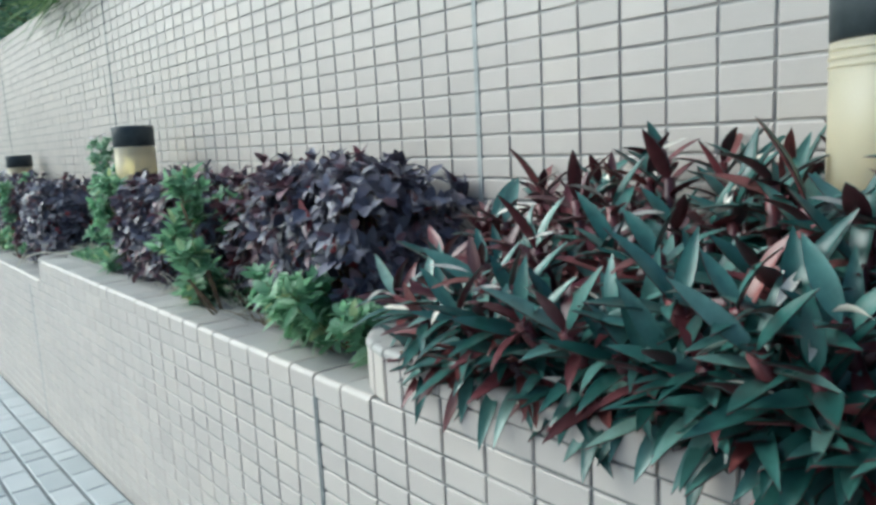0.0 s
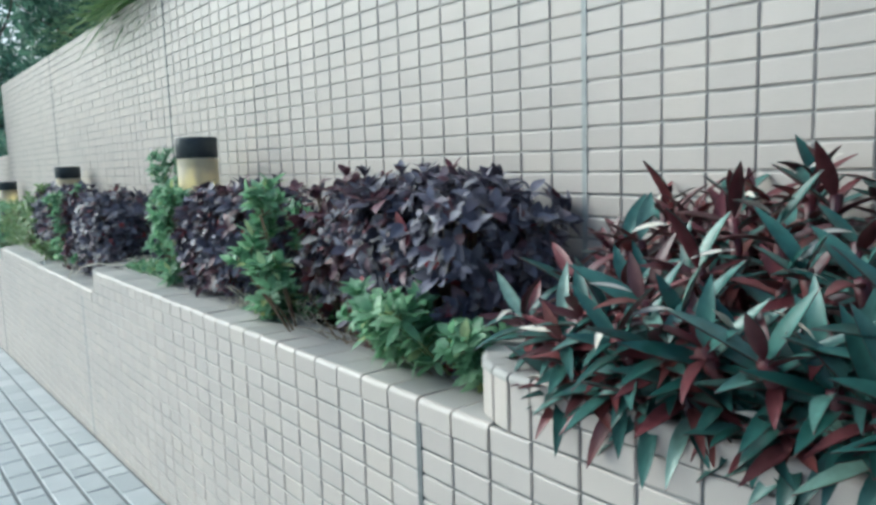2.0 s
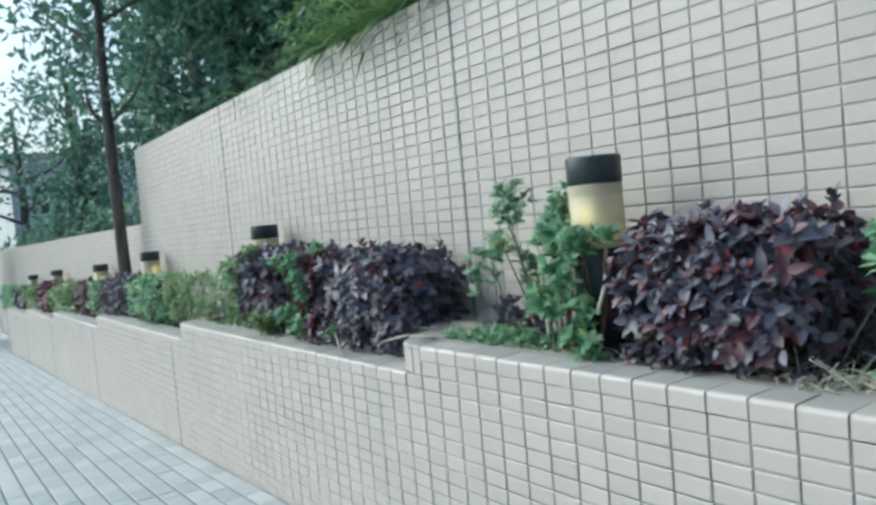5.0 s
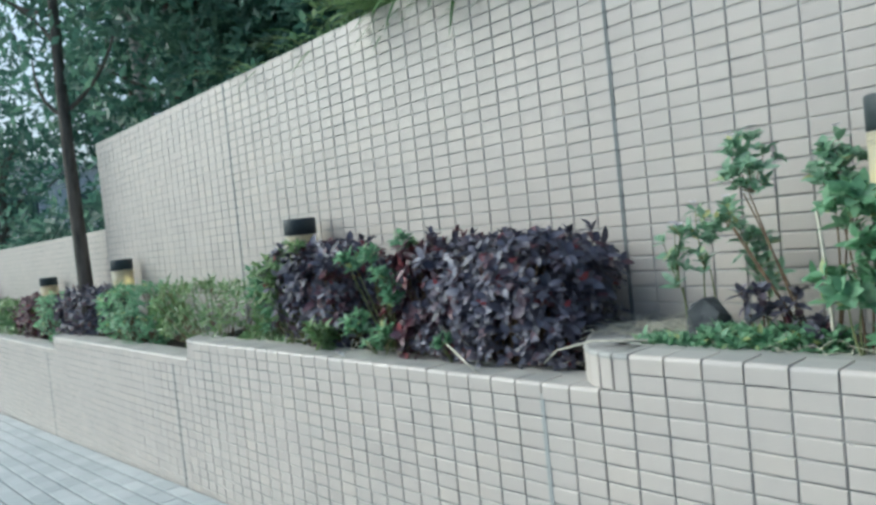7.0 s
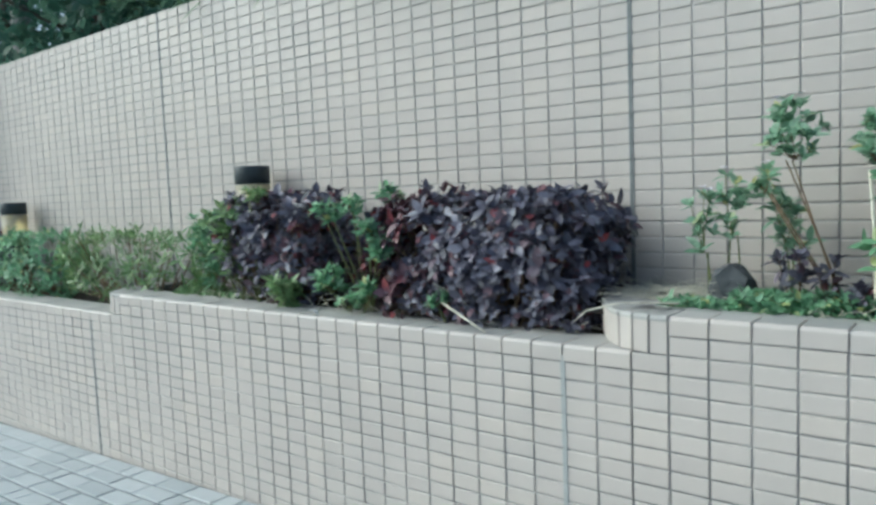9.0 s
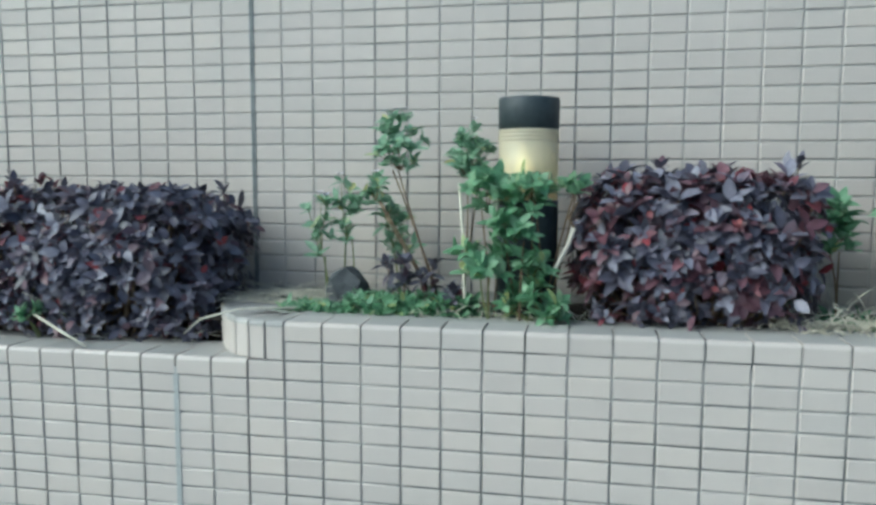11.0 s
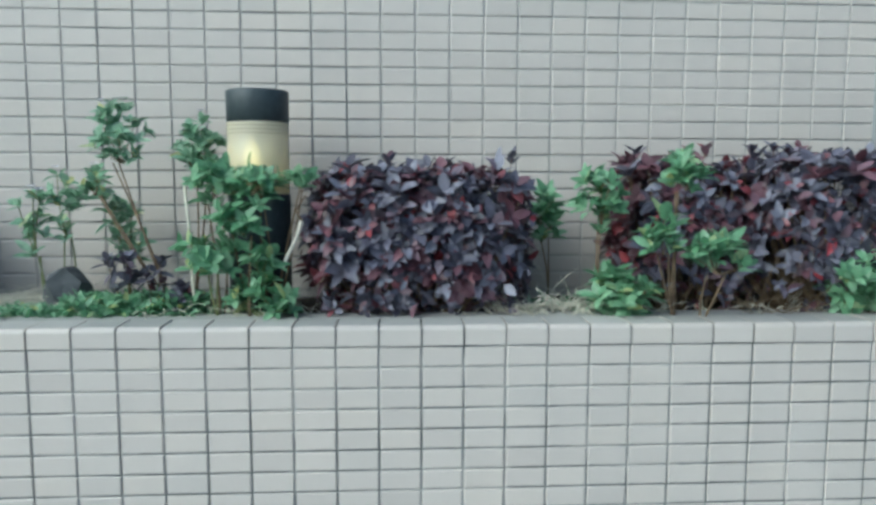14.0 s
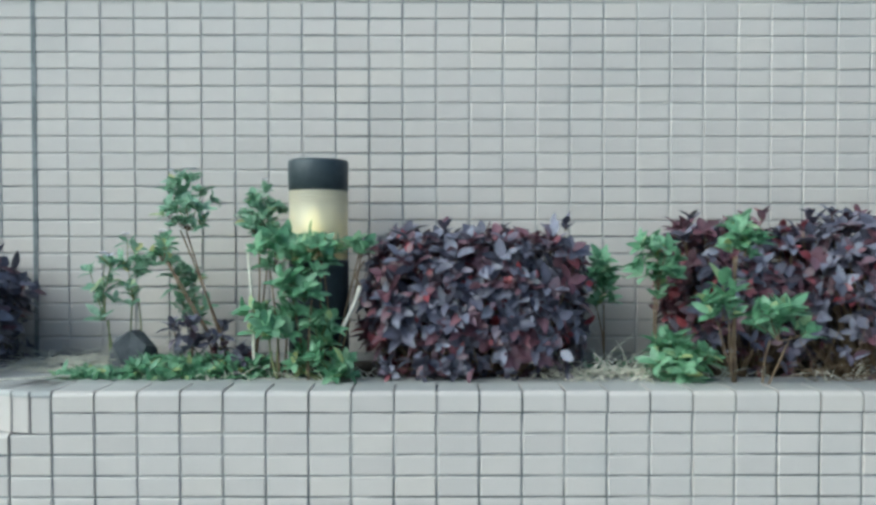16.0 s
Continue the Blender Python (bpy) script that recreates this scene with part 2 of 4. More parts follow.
def box(name, x0, x1, y0, y1, z0, z1, mat, parent=None, label=""):
    return put(name, mesh_of(name, *box_data(x0, x1, y0, y1, z0, z1), mat), parent, label)


class Heap:
    """Vertices and faces of many small pieces that become one mesh."""

    def __init__(self):
        self.v, self.f, self.s = [], [], []

    def add(self, verts, faces, slot=0):
        o = len(self.v)
        self.v.extend(verts)
        self.f.extend([tuple(i + o for i in q) for q in faces])
        self.s.extend([slot] * len(faces))

    def mesh(self, name, mats, smooth=False):
        return mesh_of(name, self.v, self.f, mats, self.s, smooth)


RING = [(0, 1, 5, 4), (1, 2, 6, 5), (2, 3, 7, 6), (3, 0, 4, 7)]


def tile_data(w, h, depth=0.006, lip=0.0021):
    """A tile in the xz plane that faces -y, its back at y = depth; rounded-off front edge."""
    def ring(hw, hh, y):
        return [(-hw, y, -hh), (hw, y, -hh), (hw, y, hh), (-hw, y, hh)]
    v = ring(w / 2, h / 2, depth) + ring(w / 2, h / 2, lip * 0.7) + ring(w / 2 - lip, h / 2 - lip, 0.0)
    f = list(RING) + [tuple(i + 4 for i in q) for q in RING] + [(8, 9, 10, 11)]
    return v, f


def moved(verts, m):
    return [m @ Vector(v) for v in verts]


rng = random.Random(7)
TILE_V, TILE_F = tile_data(PX - GAP, PZ - GAP)
TILE_MESH = mesh_of("tile", TILE_V, TILE_F, M_TILE)


def tiled(owner, spots, near, y, heap_label):
    """Tiles at spots (x, z) on a wall that faces -y: those in the stretch near as objects, the rest in one mesh."""
    heap, count = Heap(), 0
    for x, z in spots:
        m = pose(x, y + rng.uniform(-0.0006, 0.0006), z, rng.gauss(0, 0.35), 0, rng.gauss(0, 0.3))
        if near(x, z) and count < 300:
            put("tile", TILE_MESH, owner, "", m)
            count += 1
        else:
            heap.add(moved(TILE_V, m), TILE_F)
    if heap.v:
        tagged(put("tiles", heap.mesh("tiles", M_TILE), owner, heap_label), kind="stuff")


# ---------------------------------------------------------------- ground
gx = [-400, -120, -60, -30, -22] + [-20 + 2 * i for i in range(26)] + [60, 200]
ground_v = [(x, y, ground_z(min(x, 30)) - 0.012) for x in gx for y in (-300, -8, 0.3, 0.6)]
ground_v += [(x, y, ground_z(min(x, 30)) + 0.25) for x in gx for y in (0.61, 300)]
ng = len(gx)
ground_f = [(4 * i + j, 4 * i + 4 + j, 4 * i + 5 + j, 4 * i + 1 + j) for i in range(ng - 1) for j in range(3)]
o = 4 * ng
ground_f += [(o + 2 * i, o + 2 * i + 2, o + 2 * i + 3, o + 2 * i + 1) for i in range(ng - 1)]
ground_f += [(4 * i + 3, 4 * i + 7, o + 2 * i + 2, o + 2 * i) for i in range(ng - 1)]
ground = tagged(put("ground", mesh_of("ground", ground_v, ground_f, M_GROUND)), "pale grey worn concrete ground under the paved footpath", "ground", kind="structure")

pavement = tagged(new("pavement"), "pale grey rectangular pavers laid in straight rows", "pavement", kind="structure")
PAVE_Y = 0.106                           # width of a row of pavers
bed = [(x, y, ground_z(x) - 0.007) for x in (-21.5, 7.5) for y in (-6.004, -0.001)]
put("bed", mesh_of("bed", bed, [(0, 2, 3, 1)], M_BED), pavement, "dark sand between the pavers")

# ---------------------------------------------------------------- tall wall
wall_back = tagged(box("wall_back", BACK_END, RIGHT, BACK_Y + 0.004, BACK_Y + 0.22, -0.4, BACK_TOP - 0.004, M_MORTAR_PALE),
                   "tall retaining wall clad in small cream glazed tiles with dark joints", "wall", kind="structure")
wall_low = tagged(box("wall_low", -22.0, BACK_END - 0.006, BACK_Y + 0.004, BACK_Y + 0.2, -1.0, 1.636, M_MORTAR_PALE),
                  "lower far stretch of the cream tiled retaining wall", "wall", kind="structure")

# ---------------------------------------------------------------- planter sections
# Each section: the x of its rounded left end, the height of its top; the right end is the next section's.
STEPS = [(2.7 - SECT * i, 1.1 - 0.1 * i) for i in range(-1, 7)]


def end_curve(n=14):
    """Plan of a section's rounded left end, from the front face round to the tall wall; x from the section's end + 0.2."""
    pts = []
    for i in range(n + 1):
        t = i / n
        p0, p1, p2, p3 = (0.0, 0.0), (-0.20, 0.0), (-0.20, 0.08), (-0.43, BACK_Y - 0.006)
        b = [(1 - t) ** 3, 3 * t * (1 - t) ** 2, 3 * t * t * (1 - t), t ** 3]
        pts.append((sum(k * p[0] for k, p in zip(b, (p0, p1, p2, p3))), sum(k * p[1] for k, p in zip(b, (p0, p1, p2, p3)))))
    return pts


def spaced(pts, step, left=0.0):
    """Points at even steps along a line of points, with the direction there."""
    out = []
    for (xa, ya), (xb, yb) in zip(pts, pts[1:]):
        d = math.hypot(xb - xa, yb - ya)
        while left < d:
            t = left / d
            out.append((xa + (xb - xa) * t, ya + (yb - ya) * t, math.atan2(yb - ya, xb - xa)))
            left += step
        left -= d
    return out


CURVE = end_curve()
CURVE_IN = []                             # the way inwards at each point of the rounded end
for q in range(len(CURVE)):
    (xa, ya), (xb, yb) = CURVE[max(0, q - 1)], CURVE[min(len(CURVE) - 1, q + 1)]
    d = math.hypot(xb - xa, yb - ya)
    CURVE_IN.append(((yb - ya) / d, (xa - xb) / d))
CAP_IN = 0.185                            # width of the top from the front face to the soil


def cap_data(w, depth=0.105, r=0.012, h=PZ - GAP / 2):
    """A cap tile with a rounded nose towards -y; its top at z = 0, its nose at y = 0."""
    prof = [(depth, -h), (depth, -0.001), (depth - 0.003, 0.0)]
    prof += [(r - r * math.sin(t), -r + r * math.cos(t)) for t in (0.0, 0.4, 0.8, 1.2, math.pi / 2)] + [(0.0, -h)]
    n = len(prof)
    v = [(s * w / 2, y, z) for s in (-1, 1) for y, z in prof]
    f = [(i, i + 1, n + i + 1, n + i) for i in range(n - 1)]
    f += [tuple(range(n - 1, -1, -1)), tuple(range(n, 2 * n))]
    return v, f


CAP_V, CAP_F = cap_data(PX - GAP)
CAP_MESH = mesh_of("cap_tile", CAP_V, CAP_F, [M_TILE, M_CAP], [1 if q == 2 else 0 for q in range(len(CAP_F))])
SOLDIER_V, SOLDIER_F = tile_data(0.05 - 0.005, 0.1 - 0.006)
SOLDIER_MESH = mesh_of("soldier_tile", SOLDIER_V, SOLDIER_F, M_TILE)


def planter_section(index, x_end, top, x_right):
    """x_end: where the rounded end meets the section to the left."""
    x_flat = x_end + 0.2                  # the flat front begins here above the lower section
    base = ground_z(x_end) - 0.12
    heap = Heap()
    # core of the front wall, and the raised rounded end as an extrusion of its plan
    heap.add(*box_data(x_flat - 0.02, x_right - 0.002, 0.0045, CAP_IN - 0.012, base, top - 0.006))
    outer, inner = [], []
    for (x, y), (nx, ny) in zip(CURVE, CURVE_IN):
        outer.append((x_flat + x + 0.0045 * nx, y + 0.0045 * ny))
        inner.append((x_flat + x + 0.17 * nx, min(BACK_Y - 0.004, y + 0.17 * ny)))
    no = len(outer)
    for za, zb in ((top - 0.102, top - 0.006),):
        v = [(x, y, z) for z in (za, zb) for x, y in outer + inner]
        f = []
        for i in range(no - 1):
            f += [(i, i + 1, 2 * no + i + 1, 2 * no + i), (no + i + 1, no + i, 3 * no + i, 3 * no + i + 1), (2 * no + i, 2 * no + i + 1, 3 * no + i + 1, 3 * no + i)]
        heap.add(v, f)
    owner = tagged(put(f"planter_wall_{index}", heap.mesh("core", M_MORTAR)), "low planter wall of cream glazed tiles with rounded weathered end", "planter wall", kind="structure")
    # the end's top, of cement
    hp = Heap()
    for i in range(no - 1):
        hp.add([(*outer[i], top - 0.0025), (*outer[i + 1], top - 0.0025), (*inner[i + 1], top - 0.0025), (*inner[i], top - 0.0025)], [(0, 1, 2, 3)])
    strip, sf = box_data(x_flat - 0.001, x_right - 0.002, 0.104, CAP_IN, top - 0.05, top - 0.003)
    hp.add(strip, sf)
    put("cap_strip", hp.mesh("cap_strip", M_CAP), owner, "grey weathered cement along the inner edge")
    # cap tiles along the front
    x = x_flat + 0.05
    while x < x_right - 0.04:
        put("cap_tile", CAP_MESH, owner, "", pose(x, -0.002, top + rng.uniform(-0.0008, 0.0008), 0, 0, rng.gauss(0, 0.25)))
        x += PX
    # upright tiles round the end
    for cx, cy, ang in spaced(CURVE, 0.0505, 0.026):
        put("soldier_tile", SOLDIER_MESH, owner, "", pose(x_flat + cx, cy, top - 0.052, 0, 0, math.degrees(ang) + 180))
    # nose round the end
    nose = Heap()
    for cx, cy, ang in spaced(CURVE, 0.0505, 0.026):
        vv, ff = cap_data(0.046, 0.12, 0.010, 0.014)
        nose.add(moved(vv, pose(x_flat + cx, cy - 0.002, top, 0, 0, math.degrees(ang) + 180)), ff)
    put("end_caps", nose.mesh("end_caps", M_CAP), owner, "grey weathered cap tiles round the end")
    # tiles of the face
    spots = []
    rows = int((top - base) / PZ)
    n0, n1 = round(x_flat / PX), round(x_right / PX)
    for r in range(rows):
        z = top - PZ * (r + 0.5)
        for kk in range(n0, n1):
            if r and z + 0.03 > ground_z(kk * PX):
                spots.append(((kk + 0.5) * PX, z))
        if r >= 2:
            for kk in range(n0 - 1, n0):   # under the rounded end the face runs on flat
                spots.append(((kk + 0.5) * PX, z))
    near = {1: lambda x, z: x < 3.7, 2: lambda x, z: -0.3 < x < 2.0, 3: lambda x, z: x > -2.2}.get(index, lambda x, z: False)
    tiled(owner, spots, near, 0.0, "cream glazed tiles beyond the nearest stretch")
    box("core_end", x_flat - 0.1, x_flat - 0.021, 0.0045, 0.12, base, top - 0.104, M_MORTAR, owner)
    return owner


soil_tops = {}
for i, (xe, top) in enumerate(STEPS):
    index = i
    x_right = STEPS[i - 1][0] if i else RIGHT
    owner = planter_section(index, xe - 0.2, top, x_right if i == 0 else x_right - 0.1)
    if i:
        jx = x_right - 0.3
        seal = M_SEAL_PALE if i == 2 + 1 else M_SEAL_DARK
        box("movement_joint", jx - 0.007, jx + 0.007, -0.0015, 0.005, ground_z(jx) - 0.1, top - 0.03, seal, owner, "sealed vertical movement joint")
    # soil
    n = 40
    x0, x1 = xe - 0.32, x_right - 0.05
    sv, sf = [], []
    for a_i in range(n + 1):
        for b_i in range(5):
            x = x0 + (x1 - x0) * a_i / n
            y = 0.165 + (BACK_Y - 0.165) * b_i / 4
            sv.append((x, y, top - 0.035 + 0.02 * noise.noise((x * 6, y * 6, 0)) + 0.02 * b_i / 4))
    for a_i in range(n):
        for b_i in range(4):
            p = a_i * 5 + b_i
            sf.append((p, p + 5, p + 6, p + 1))
    tagged(put(f"soil_{index}", mesh_of("soil", sv, sf, M_SOIL, smooth=True)), "dark damp planting soil in the raised planter", "soil", kind="structure")


# ---------------------------------------------------------------- plants: leaves and stems
def leaf_data(base, way, up, length, width, fold=0.25, curl=0.25, seg=4, shape=0.9, point=0.0):
    """One leaf: verts and faces of a folded, bent blade from base along way."""
    d = Vector(way).normalized()
    s = d.cross(Vector(up))
    if s.length < 1e-4:
        s = d.cross(Vector((1, 0.3, 0.1)))
    s.normalize()
    n = s.cross(d)
    v, f = [], []
    for i in range(seg + 1):
        t = i / seg
        c = Vector(base) + d * (length * t) - n * (curl * length * t * t)
        if i in (0, seg):
            w = width * (0.06 if i == 0 else 0.0)
        else:
            w = width * math.sin(math.pi * t ** shape) ** 0.85
        if i == seg:
            v.append(c)
        else:
            v += [c - s * (w / 2) + n * (fold * w / 2), c, c + s * (w / 2) + n * (fold * w / 2)]
    for i in range(seg - 1):
        p = 3 * i
        f += [(p, p + 1, p + 4, p + 3), (p + 1, p + 2, p + 5, p + 4)]
    p, e = 3 * (seg - 1), 3 * seg
    f += [(p, p + 1, e), (p + 1, p + 2, e)]
    return v, f


def stem_data(pts, r0, r1, sides=5):
    """A tapered round stem through points."""
    v, f = [], []
    n = len(pts)
    for i, p in enumerate(pts):
        p = Vector(p)
        d = (Vector(pts[min(i + 1, n - 1)]) - Vector(pts[max(i - 1, 0)])).normalized()
        s = d.orthogonal().normalized()
        u = d.cross(s)
        r = r0 + (r1 - r0) * i / (n - 1)
        v += [p + (s * math.cos(2 * math.pi * k / sides) + u * math.sin(2 * math.pi * k / sides)) * r for k in range(sides)]
    for i in range(n - 1):
        for k in range(sides):
            f.append((i * sides + k, i * sides + (k + 1) % sides, (i + 1) * sides + (k + 1) % sides, (i + 1) * sides + k))
    f.append(tuple(range((n - 1) * sides, n * sides)))
    return v, f


def bent(p, q, sag=0.0, n=5, wob=0.0, r=rng):
    p, q = Vector(p), Vector(q)
    side = Vector((r.uniform(-1, 1), r.uniform(-1, 1), r.uniform(-1, 1))) * wob
    return [p.lerp(q, i / n) + side * math.sin(math.pi * i / n) + Vector((0, 0, -sag * math.sin(math.pi * i / n))) for i in range(n + 1)]


def sphere_way(r):
    while True:
        w = Vector((r.uniform(-1, 1), r.uniform(-1, 1), r.uniform(-1, 1)))
        if 0.05 < w.length < 1:
            return w.normalized()


def whorl(heap, tip, axis, n, length, width, r, open_=0.9, slot=0, seg=4):
    """A cluster of leaves round the end of a twig."""
    axis = Vector(axis).normalized()
    s = axis.orthogonal().normalized()
    u = axis.cross(s)
    turn = r.uniform(0, 6.28)
    for k in range(n):
        a = turn + 2 * math.pi * k / n + r.uniform(-0.35, 0.35)
        o = open_ * r.uniform(0.55, 1.25)
        way = axis * math.cos(o) + (s * math.cos(a) + u * math.sin(a)) * math.sin(o)
        heap.add(*leaf_data(Vector(tip) - axis * r.uniform(0, 0.02), way, axis, length * r.uniform(0.7, 1.2), width * r.uniform(0.75, 1.15), r.uniform(0.1, 0.45), r.uniform(0.0, 0.45), seg), slot)


def shrub(seed, x0, x1, y0, y1, z0, z1, mat, label, density=300, leaf=(0.052, 0.025), loose=160, group="dark shrubs", bare=0.0, second=None, share=None, spread=1.1):
    """A clipped shrub with leaf clusters over a rounded block, twigs inside. density: clusters on each square metre.
    second, share: another leaf colour, and how much of it there is at each x from 0 to 1 along the shrub."""
    r = random.Random(seed)
    root = tagged(new("shrub"), label, "shrub", group)
    cx, cy, cz = (x0 + x1) / 2, (y0 + y1) / 2, (z0 + z1) / 2
    hx, hy, hz = (x1 - x0) / 2, (y1 - y0) / 2, (z1 - z0) / 2
    root.matrix_basis = pose(cx, cy, z0)
    heap, twigs = Heap(), Heap()
    area = 2 * (2 * hx * 2 * hz) + 2 * hx * 2 * hy * 2 + 2 * (2 * hy * 2 * hz)
    n = int(area * density)
    P = 5.5
    for i in range(n):
        w = sphere_way(r)
        w = Vector((w.x, w.y - 0.15, w.z + 0.1))
        k = (abs(w.x) ** P + abs(w.y) ** P + abs(w.z) ** P) ** (-1 / P)
        q = w * k
        depth = 1 - 0.30 * r.random() ** 2
        bulge = 1 + 0.14 * noise.noise((q.x * 2.3 + seed, q.y * 2.1, q.z * 2.3)) + 0.09 * noise.noise((q.x * hx * 17 + seed, q.y * 6, q.z * hz * 17))
        p = Vector((q.x * hx, q.y * hy, q.z * hz)) * depth * bulge
        p.z += hz
        if p.z < 0.015:
            p.z = r.uniform(0.02, 0.09)
        if bare and p.z < bare * 2 * hz and r.random() < 0.6:
            continue
        nrm = Vector((q.x * abs(q.x) ** 1.6, q.y * abs(q.y) ** 1.6, q.z * abs(q.z) ** 1.6)).normalized()
        axis = (nrm + Vector((0, -0.15, 0.55)) + sphere_way(r) * 0.45).normalized()
        size = r.uniform(0.5, 1.25) * (0.75 if p.z < 0.5 * hz else 1.0)
        slot = int(share is not None and r.random() < share(0.5 + 0.5 * p.x / hx))
        whorl(heap, p, axis, r.choice((4, 5, 6)), leaf[0] * size, leaf[1] * size, r, spread, slot, 5)
        if i % 6 == 0:
            b = Vector((p.x * 0.45 + r.uniform(-0.04, 0.04), p.y * 0.4, 0.0))
            twigs.add(*stem_data(bent(b, p - axis * 0.01, 0.0, 4, 0.02, r), 0.004, 0.0016, 4))
    # shoots of unequal height above the clipped top
    for i in range(int(hx * 44)):
        p = Vector((r.uniform(-hx, hx) * 0.86, r.uniform(-hy, hy) * 0.7, 2 * hz * r.uniform(0.93, 0.98)))
        tip = p + Vector((r.uniform(-0.02, 0.02), r.uniform(-0.02, 0.02), 0.06 * r.random() ** 2.2))
        twigs.add(*stem_data(bent(p - Vector((0, 0, 0.05)), tip, 0, 3, 0.006, r), 0.002, 0.0012, 4))
        slot = int(share is not None and r.random() < share(0.5 + 0.5 * p.x / hx))
        whorl(heap, tip, (r.uniform(-0.3, 0.3), r.uniform(-0.3, 0.2), 1), 5, leaf[0] * 0.85, leaf[1] * 0.85, r, 0.7, slot)
    tagged(put("brushwood", twigs.mesh("brushwood", M_TWIG), root, "thin brown twigs"), kind="stuff")
    tagged(put("foliage", heap.mesh("foliage", [mat, second] if second else mat, True), root), kind="stuff")
    # single leaves that stand out at the front
    kinds = []
    for i in range(5):
        v, f = leaf_data((0, 0, 0), (0, 1, 0), (0, 0, 1), leaf[0] * 0.95, leaf[1] * 1.1, 0.2 + 0.06 * i, 0.1 * i, 4)
        kinds.append(mesh_of("leaf", v, f, mat, smooth=True))
    for i in range(loose):
        px, pz = r.uniform(-hx, hx) * 0.80, 2 * hz * r.uniform(0.15, 0.92)
        py = -hy * r.uniform(0.88, 1.0) * (1.0 if pz < 1.6 * hz else 0.85)
        put("leaf", kinds[i % 5], root, "", pose(px, py, pz, r.uniform(-55, 65), r.uniform(-60, 60), r.uniform(70, 290)))
    return root


def upright_plant(seed, x, y, z, height, stems, mat, label, leaf=(0.05, 0.02), lean=(0, 0), spread=0.5, flower=False, name="periwinkle", category="plant", group="", bare=0.35, stem_mat=None, whorls=5, side=4):
    """A leafy herb: thin stems that fork from the base, whorls of leaves towards their tips."""
    r = random.Random(seed)
    root = tagged(new(name), label, category, group)
    root.matrix_basis = pose(x, y, z)
    heap, st, fl = Heap(), Heap(), Heap()
    for i in range(stems):
        a = r.uniform(0, 6.28)
        h = height * r.uniform(0.72, 1.0)
        tip = Vector((lean[0] + math.cos(a) * spread * h * r.uniform(0.3, 1), lean[1] + math.sin(a) * spread * h * 0.6, h))
        pts = bent((r.uniform(-0.012, 0.012), r.uniform(-0.012, 0.012), -0.01), tip, 0.0, 8, 0.05 * h, r)
        one = Heap()
        one.add(*stem_data(pts, 0.0032, 0.0016, 5))
        put("stem", one.mesh("stem", stem_mat or M_GREENSTEM, True), root)
        for k in range(whorls):
            t = bare + (1 - bare) * (k + 0.5) / whorls
            j = min(7, int(t * 8))
            p = pts[j].lerp(pts[j + 1], t * 8 - j)
            whorl(heap, p, (pts[j + 1] - pts[j]) + Vector((r.uniform(-.3, .3), r.uniform(-.3, .3), 0)) * 0.1, r.choice((4, 5)), leaf[0] * 1.1 * (0.8 + 0.4 * math.sin(3 * t)), leaf[1], r, 1.2, 0, 4)
        for k in range(side):
            t = r.uniform(max(0.5, bare), 0.95)
            j = min(7, int(t * 8))
            p = pts[j].lerp(pts[j + 1], t * 8 - j)
            q = p + Vector((r.uniform(-1, 1), r.uniform(-1, 0.6), r.uniform(0.3, 1.0))).normalized() * r.uniform(0.03, 0.075)
            twig = Heap()
            twig.add(*stem_data(bent(p, q, 0, 3, 0.005, r), 0.0018, 0.0012, 4))
            put("stem", twig.mesh("stem", stem_mat or M_GREENSTEM, True), root)
            whorl(heap, q, (q - p) + Vector((0, 0, 0.03)), 6, leaf[0], leaf[1] * 1.1, r, 1.0)
            whorl(heap, p.lerp(q, 0.6), q - p, 3, leaf[0] * 0.9, leaf[1], r, 1.2)
        whorl(heap, tip, Vector((tip.x, tip.y, h)), 7, leaf[0] * 0.85, leaf[1] * 0.9, r, 0.85)
        if flower and r.random() < 0.8:
            for k in range(5):
                q = 2 * math.pi * k / 5
                fl.add(*leaf_data(tip + Vector((0, 0, 0.02)), (math.cos(q), math.sin(q), 0.35), (0, 0, 1), 0.016, 0.014, 0.1, 0.1, 3, 1.2))
    tagged(put("foliage", heap.mesh("foliage", mat, True), root), kind="stuff")
    if fl.v:
        tagged(put("petals", fl.mesh("petals", M_FLOWER, True), root, "small pale flowers"), kind="stuff")
    return root


# ---------------------------------------------------------------- bollard lamps
def round_data(profile, sides=28):
    v = [(rr * math.cos(2 * math.pi * k / sides), rr * math.sin(2 * math.pi * k / sides), z) for rr, z in profile for k in range(sides)]
    f = [(i * sides + k, i * sides + (k + 1) % sides, (i + 1) * sides + (k + 1) % sides, (i + 1) * sides + k) for i in range(len(profile) - 1) for k in range(sides)]
    return v, f


def closed(name, profile, mat, parent, label=""):
    v, f = round_data(profile)
    n = len(v)
    f += [tuple(range(27, -1, -1)), tuple(range(n - 28, n))]
    me = mesh_of(name, v, f, mat)
    me.polygons.foreach_set("use_smooth", [len(p.vertices) == 4 for p in me.polygons])
    return put(name, me, parent, label)


